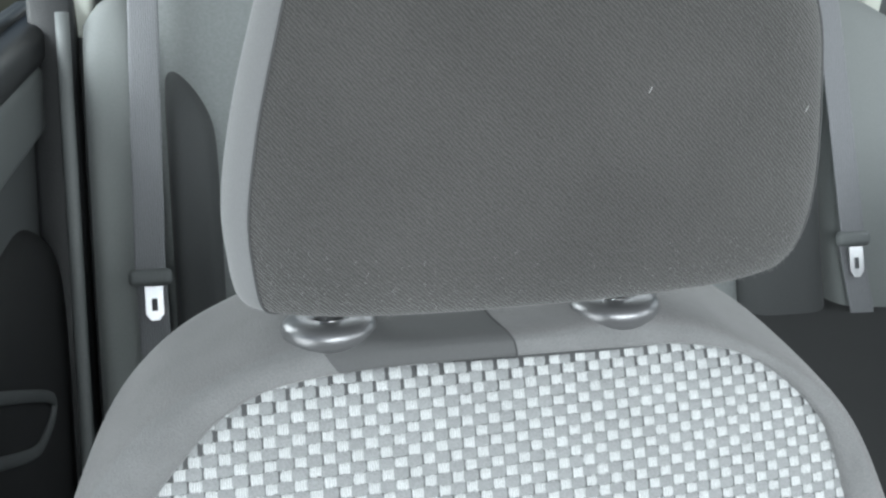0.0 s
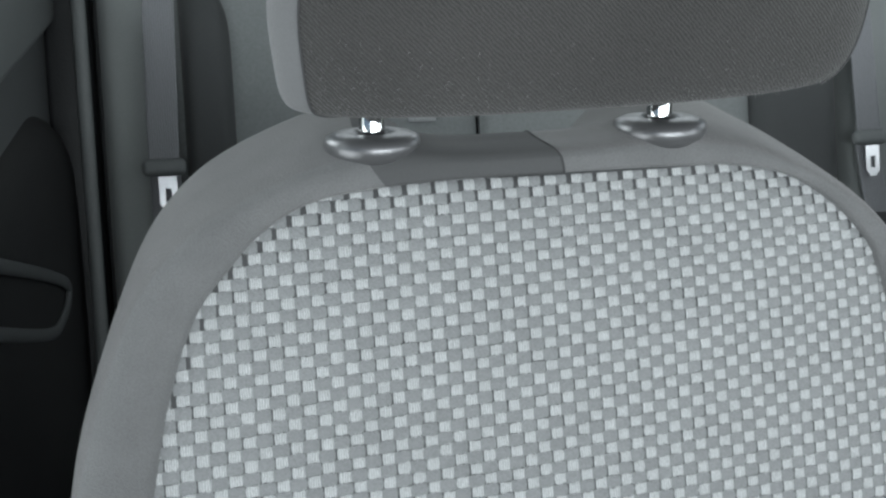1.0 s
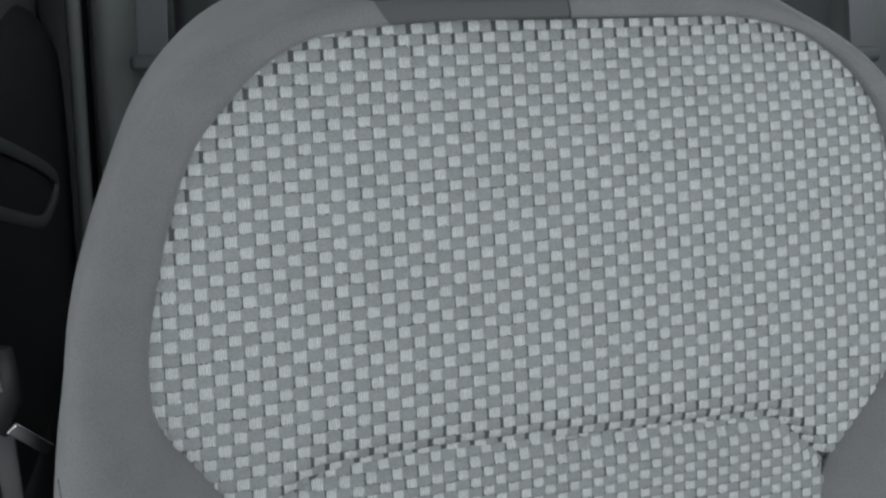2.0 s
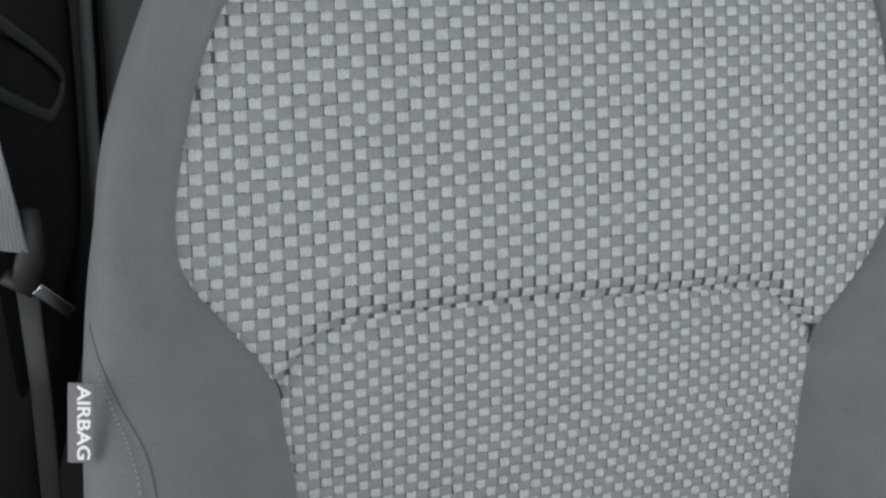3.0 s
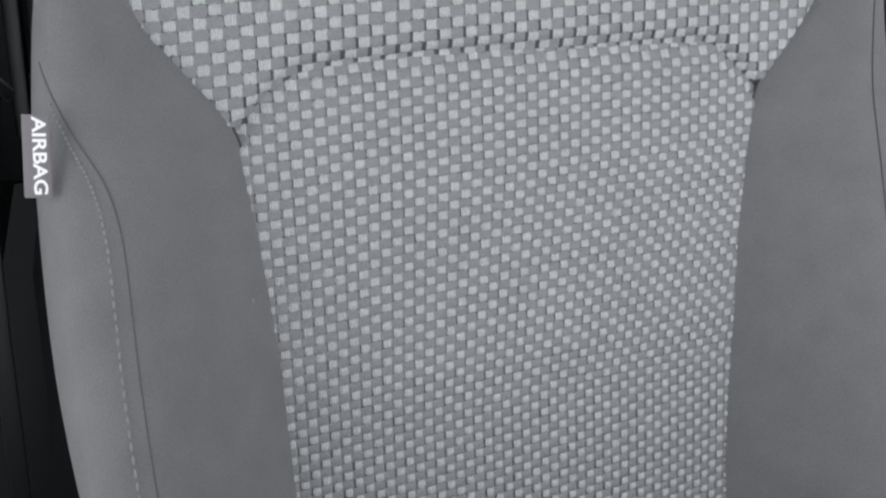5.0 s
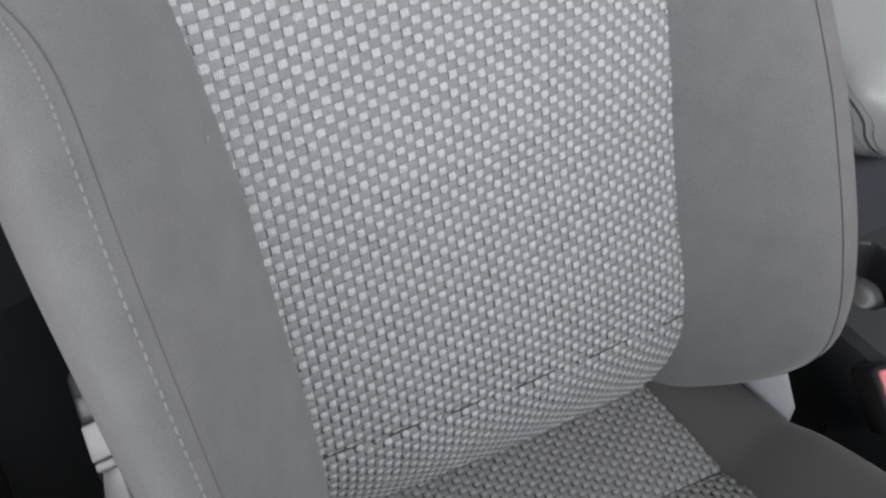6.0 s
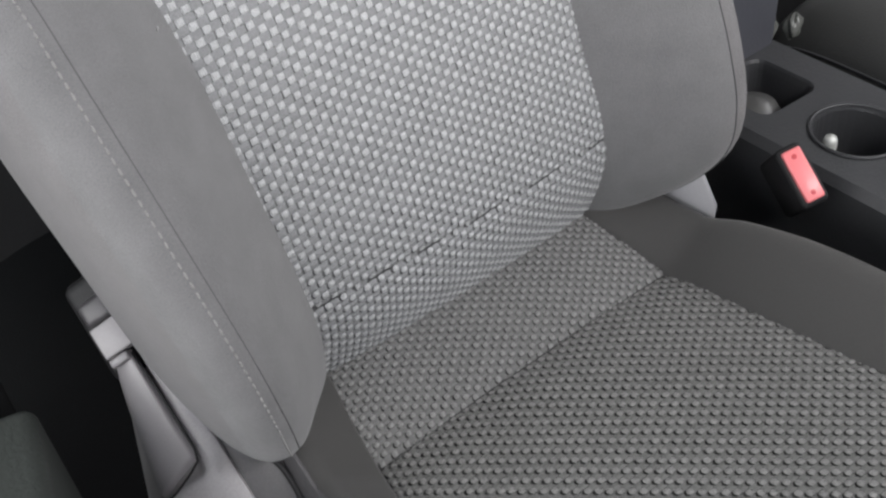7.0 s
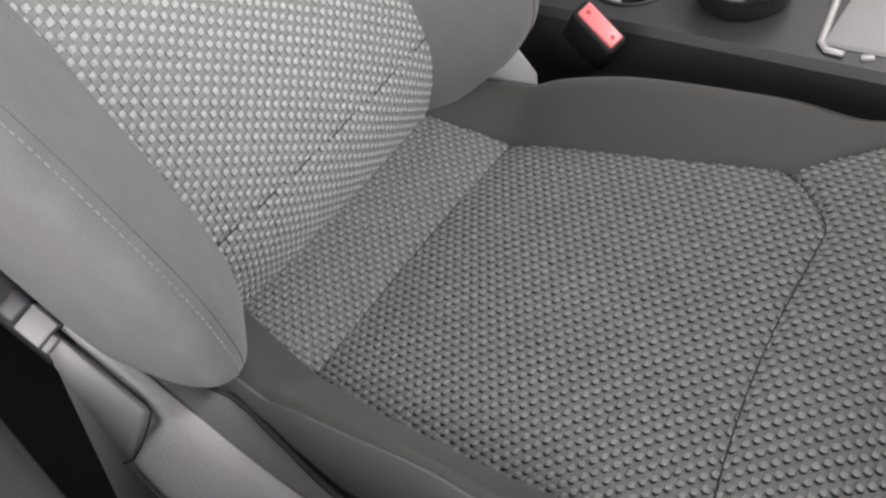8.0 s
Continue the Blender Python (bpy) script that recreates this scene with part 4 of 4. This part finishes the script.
def belt(name, label, top, stop, foot, wide, tongue_side=0.0):
    """A parked belt: webbing down from top over its stop, the tongue hanging below it."""
    ob = thing(name, label, "seat belt", "rear belts")
    top, stop, foot = Vector(top), Vector(stop), Vector(foot)

    def strap(a, b, twist=0.0):
        d = (b - a).normalized()
        side = Vector((1, 0, 0))
        side = (side - d * side.dot(d)).normalized()
        n = d.cross(side).normalized()

        def f(u, v):
            p = a.lerp(b, v)
            ang = 2 * math.pi * u
            return p + side * (wide / 2 * math.copysign(abs(math.cos(ang)) ** 0.4, math.cos(ang))) + n * (0.0011 * math.sin(ang) + 0.003 * math.sin(math.pi * v))
        bm = sheet(f, 16, 24, closed_u=True)
        bmesh.ops.recalc_face_normals(bm, faces=bm.faces)
        return bm

    part("webbing", strap(top, stop), WEBBING, ob, "grey woven webbing")
    part("lower_webbing", strap(stop + Vector((0, 0.010, 0)), foot), WEBBING, ob, "grey woven webbing")
    tilt = Matrix.Translation(stop) @ Matrix.Rotation(-TILT, 4, "X")
    part("tongue_grip", block((wide * 1.42, 0.013, 0.018), 0.0065, 5, tilt), DOOR_BAND, ob, "dark grey plastic grip")
    w, h = wide * 0.58, 0.036
    m = tilt @ Matrix.Translation((tongue_side, -0.001, -0.010)) @ Matrix.Rotation(radians(90), 4, "X")
    bm = bmesh.new()
    outer = [(-w / 2, 0), (w / 2, 0), (w / 2, -h * 0.8), (w / 2 - 0.005, -h), (-w / 2 + 0.005, -h), (-w / 2, -h * 0.8)]
    inner = [(-w / 6, -h * 0.35), (w / 6, -h * 0.35), (w / 6, -h * 0.55), (w / 6, -h * 0.72), (-w / 6, -h * 0.72), (-w / 6, -h * 0.55)]
    for zz in (0.0012, -0.0012):
        o = [bm.verts.new((x, y, zz)) for x, y in outer]
        i = [bm.verts.new((x, y, zz)) for x, y in inner]
        for k in range(6):
            bm.faces.new((o[k], o[(k + 1) % 6], i[(k + 1) % 6], i[k]))
        if zz > 0:
            o0, i0 = o, i
    for k in range(6):
        j = (k + 1) % 6
        bm.faces.new((o0[k], o[k], o[j], o0[j])), bm.faces.new((i0[k], i0[j], i[j], i[k]))
    bmesh.ops.recalc_face_normals(bm, faces=bm.faces)
    bmesh.ops.transform(bm, matrix=m, verts=bm.verts)
    part("tongue", bm, STEEL, ob, "bright steel tongue with a slot", False)
    return ob


belt("rear_seat_belt", "parked grey seat belt with steel tongue against the rear bench", on_bench(-0.228, 1.05, 0.03), on_bench(-0.240, 0.662, 0.035), on_bench(-0.238, 0.44, 0.02), 0.032, 0.003)
belt("rear_seat_belt", "parked grey seat belt slanting over the rear bench", on_bench(0.548, 1.05, 0.02), on_bench(0.570, 0.658, 0.028), on_bench(0.600, 0.42, 0.02), 0.030, 0.002)

# Front belt hanging by the pillar.
front = thing("front_seat_belt", "black front seat belt hanging loose beside the seat", "seat belt")
hang = [(-0.335, 0.235, 1.02), (-0.318, 0.225, 0.85), (-0.300, 0.215, 0.72), (-0.293, 0.210, 0.655)]
low = [(-0.290, 0.212, 0.630), (-0.292, 0.214, 0.55), (-0.298, 0.214, 0.44), (-0.306, 0.214, 0.25), (-0.312, 0.214, 0.06)]
part("webbing", tube(hang, 0.010, 12, 0.14, up=(0.5, 1, 0)), WEBBING, front, "black woven webbing")
part("lower_webbing", tube(low, 0.008, 12, 0.16, up=(0.5, 1, 0)), RUBBER_BLACK, front, "black woven webbing")
part("tongue_grip", tube([(-0.300, 0.208, 0.640), (-0.292, 0.209, 0.632), (-0.284, 0.210, 0.650), (-0.282, 0.212, 0.680)], [0.006, 0.009, 0.009, 0.005], 12, 0.6, up=(0, 1, 0)), RUBBER_BLACK, front, "black plastic grip")
part("tongue", block((0.0075, 0.002, 0.030), 0.0008, 2, pose(-0.2755, 0.2105, 0.620, 0, -38, 30)), STEEL, front, "steel tongue")

# ---- centre console ----
console = thing("centre_console", "black plastic centre console with tray and cup holder", "console")
TOPZ, EDGE = 0.320, 0.277
CUP, CUP_R = Vector((0.334, -0.094, 0)), 0.0345


def console_top():
    """The top deck, with the tray and the cup holder sunk in it."""
    bm = bmesh.new()
    tray = [(x + 0.013 * math.cos(radians(a + k * 18)), y + 0.013 * math.sin(radians(a + k * 18))) for x, y, a in ((0.354, 0.020, 0), (0.312, 0.022, 90), (0.312, -0.020, 180), (0.354, -0.022, 270)) for k in range(6)]
    cup = [(CUP.x + CUP_R * math.cos(2 * math.pi * i / 32), CUP.y + CUP_R * math.sin(2 * math.pi * i / 32)) for i in range(32)]
    rim = [(EDGE, 0.20), (EDGE, -0.75), (0.46, -0.75), (0.46, -0.25), (0.398, -0.21), (0.398, 0.20)]
    loops, edges = [], []
    for pts in (rim, tray, cup):
        vs = [bm.verts.new((x, y, TOPZ)) for x, y in pts]
        loops.append(vs)
        edges += [bm.edges.new((vs[i], vs[(i + 1) % len(vs)])) for i in range(len(vs))]
    bmesh.ops.triangle_fill(bm, use_beauty=True, edges=edges)
    for vs, steps_down in ((loops[1], ((0.96, 0.0025), (0.93, 0.008), (0.88, 0.040))), (loops[2], ((0.97, 0.003), (0.93, 0.055)))):
        c = sum((v.co for v in vs), Vector()) / len(vs)
        last = vs
        for k, d in steps_down:
            nxt = [bm.verts.new((c.x + (v.co.x - c.x) * k, c.y + (v.co.y - c.y) * k, TOPZ - d)) for v in vs]
            for i in range(len(vs)):
                j = (i + 1) % len(vs)
                bm.faces.new((last[i], last[j], nxt[j], nxt[i]))
            last = nxt
        bm.faces.new(last)
    r = loops[0]
    wall = [bm.verts.new((v.co.x - (0.006 if v.co.x < 0.3 else -0.006), v.co.y, TOPZ - 0.007)) for v in r]
    foot = [bm.verts.new((v.co.x - (0.012 if v.co.x < 0.3 else -0.012), v.co.y, 0.0)) for v in r]
    for a, b in ((r, wall), (wall, foot)):
        for i in range(len(r)):
            j = (i + 1) % len(r)
            bm.faces.new((a[i], a[j], b[j], b[i]))
    bmesh.ops.recalc_face_normals(bm, faces=bm.faces)
    return bm


part("console_body", console_top(), CONSOLE, console, "grained black plastic body", False)
ridge = [(CUP.x + (CUP_R + 0.002) * math.cos(2 * math.pi * i / 48), CUP.y + (CUP_R + 0.002) * math.sin(2 * math.pi * i / 48), TOPZ + 0.0008) for i in range(49)]
part("cup_rim", tube(ridge, 0.0018, 8, cap=False), CONSOLE, console)
part("cup_peg", lathe([(0.0, 0.0), (0.0058, 0.0), (0.0058, 0.044), (0.0048, 0.048), (0.0, 0.049)], 16, (CUP.x - 0.012, CUP.y + 0.014, TOPZ - 0.055)), PEG, console, "small steel peg")
# Padded armrest above the tray.
def rest(u, v):
    a = 2 * math.pi * u
    y = -0.028 + 0.38 * v
    k = min(1.0, (v / 0.16)) ** 0.5 if v < 0.16 else 1.0
    c, s = math.cos(a), math.sin(a)
    return Vector((0.366 + 0.080 * k * math.copysign(abs(c) ** 0.55, c), y + 0.02 * (1 - k), 0.447 + 0.038 * k * math.copysign(abs(s) ** 0.6, s) + 0.05 * v))


bm = sheet(rest, 40, 36, closed_u=True)
bmesh.ops.holes_fill(bm, edges=[e for e in bm.edges if e.is_boundary])
bmesh.ops.recalc_face_normals(bm, faces=bm.faces)
armrest = part("armrest", bm, ARM_VINYL, console, "pale grey vinyl armrest with a stitched edge")
# Its seam runs along the upper edge and curls down round the front corner, with a row of stitches on either side.
seam_way = curve_through([(0.36, 1.0), (0.37, 0.6), (0.39, 0.34), (0.43, 0.20), (0.49, 0.125), (0.58, 0.085)])


def beside_seam(shift):
    def f(v):
        u, w = seam_way(5 * v)
        return rest(u + shift, w + 0.4 * shift)
    return f


part("armrest_seam", tube([beside_seam(0.0)(v) for v in steps(0, 1, 80)], 0.0007, 6), SEAM, armrest)
for shift in (-0.016, 0.016):
    bm = bmesh.new()
    for i in range(70):
        tube([beside_seam(shift)((i + k) / 70) for k in (0.15, 0.5, 0.85)], 0.0004, 5, bm=bm)
    tagged(part("armrest_stitches", bm, THREAD, armrest), kind="stuff")
part("armrest_riser", block((0.112, 0.22, 0.13), 0.006, 3, pose(0.341, 0.147, 0.3795)), RISER, console, "bluish dark grey riser under the armrest")
# Pale frame of the gear lever's gate.
gate = [(0.430, -0.268), (0.36, -0.270), (0.296, -0.279), (0.288, -0.286), (0.287, -0.30)]
part("gate_frame", tube([(x, y, TOPZ + 0.002) for x, y in gate], 0.0035, 10, 0.6), SILVER, console, "bright silver frame")
for y in (-0.318, -0.350, -0.385):
    part("gate_mark", block((0.006, 0.010, 0.004), 0.001, 2, pose(0.289, y, TOPZ + 0.001, 0, 0, 20)), SILVER, console, "bright silver tab")
part("gate_plate", block((0.145, 0.20, 0.006), 0.003, 2, pose(0.368, -0.38, TOPZ + 0.0005)), PLASTIC_GREY, console, "grey gate plate")
part("gear_gaiter", lathe([(0.050, 0.0), (0.047, 0.010), (0.040, 0.016), (0.043, 0.022), (0.034, 0.030), (0.036, 0.036), (0.020, 0.060), (0.012, 0.075)], 28, (0.385, -0.39, TOPZ + 0.002)), RUBBER_BLACK, console, "black pleated gaiter")

ash = thing("ashtray", "black round ashtray with a silver domed lid in the console", "ashtray")
at = (0.341, -0.196, TOPZ + 0.0005)
part("ash_cup", lathe([(0.0, 0.0), (0.036, 0.0), (0.040, 0.004), (0.041, 0.018), (0.038, 0.026), (0.036, 0.028)], 40, at), SOOT, ash, "smoked black cup")
part("ash_rim", lathe([(0.0385, 0.024), (0.040, 0.026), (0.0395, 0.029), (0.037, 0.030)], 40, at), SOOT, ash)
part("ash_lid", lathe([(0.037, 0.0285), (0.0345, 0.033), (0.028, 0.0365), (0.015, 0.0385), (0.0, 0.039)], 40, at), SILVER, ash, "silver domed lid")

# Buckle standing between seat and console.
buckle = thing("belt_buckle", "black seat belt buckle with a red release button", "buckle")
long = Vector((-0.12, -0.78, -0.61)).normalized()
out = Vector((-0.49, -0.48, 0.725))
wide = long.cross(out).normalized()
out = wide.cross(long).normalized()
red_m = Matrix.Translation((0.2305, -0.1165, 0.346)) @ Matrix((wide.to_tuple(), long.to_tuple(), out.to_tuple())).transposed().to_4x4()
part("release_button", block((0.0145, 0.041, 0.006), 0.0018, 3, red_m), RED, buckle, "red plastic button")
for end in (-0.0145, 0.0145):
    part("button_mark", lathe([(0.0, 0.0005), (0.0016, 0.0004), (0.0020, 0.0)], 12, (0, 0, 0), red_m @ Matrix.Translation((0.0, end, 0.0031))), RED_DARK, buckle)
part("buckle_body", block((0.0215, 0.049, 0.075), 0.005, 3, red_m @ Matrix.Translation((0.0, 0.0, -0.0385))), RUBBER_BLACK, buckle, "matt black plastic housing")
part("buckle_stalk", tube([red_m @ Vector((0, 0.0, -0.07)), red_m @ Vector((0, 0.0, -0.12)), Vector((0.235, -0.02, 0.12)), Vector((0.235, 0.0, 0.05))], 0.010, 10, 0.5), RUBBER_BLACK, buckle)

# The other front seat beyond the console.
other = thing("car_seat", "dark cloth seat beyond the console", "car seat")


def far_cushion(u, v):
    x, y = 0.414 + 0.50 * u, 0.10 - 0.55 * v
    k = (1 - abs(2 * u - 1) ** 6) ** 0.5 * (1 - abs(2 * v - 1) ** 10) ** 0.5
    return Vector((x, y, 0.20 + 0.13 * k + 0.03 * abs(2 * u - 1) ** 2 * k))


part("cushion", facing(sheet(far_cushion, 40, 40), Vector((0, 0, 1))), FAR_CLOTH, other, "dark cloth cushion")
part("backrest", block((0.44, 0.12, 0.60), 0.05, 5, pose(0.705, 0.20, 0.57, -20)), CLOTH, other, "grey cloth backrest")
part("base", block((0.42, 0.50, 0.20), 0.01, 2, pose(0.705, -0.17, 0.10)), RUBBER_BLACK, other)
part("cushion_piping", tube([far_cushion(0.04, v) + Vector((0, 0, 0.002)) for v in steps(0.03, 0.9, 30)], 0.0012, 6), CONSOLE, other, "dark piping")
part("tray_liner", lathe([(0.026, 0.0), (0.025, 0.012), (0.019, 0.022), (0.010, 0.0265), (0.0, 0.028)], 28, (0.330, 0.002, TOPZ - 0.040)), LINER, console, "grey rubber liner in the tray")


# Crumpled scraps beside the console.
def scrap(at, size, turn):
    ob = thing("wrapper_scrap", "crumpled pale grey plastic wrapper beside the console", "wrapper", "scraps")
    def f(u, v):
        a, b = 2 * math.pi * u, math.pi * (v - 0.5)
        r = size * (1 + 0.25 * math.sin(3 * a + turn) * math.cos(2 * b) + 0.12 * math.sin(5 * a + 3 * b + turn))
        return Vector(at) + Vector((r * math.cos(a) * math.cos(b), 0.8 * r * math.sin(a) * math.cos(b), 1.2 * r * math.sin(b)))
    bm = sheet(f, 26, 14, closed_u=True)
    bmesh.ops.recalc_face_normals(bm, faces=bm.faces)
    part("wrapper", bm, WRAPPER, ob, "", False)


scrap((0.402, 0.050, 0.327), 0.010, 0.3)
scrap((0.421, 0.036, 0.326), 0.009, 1.9)
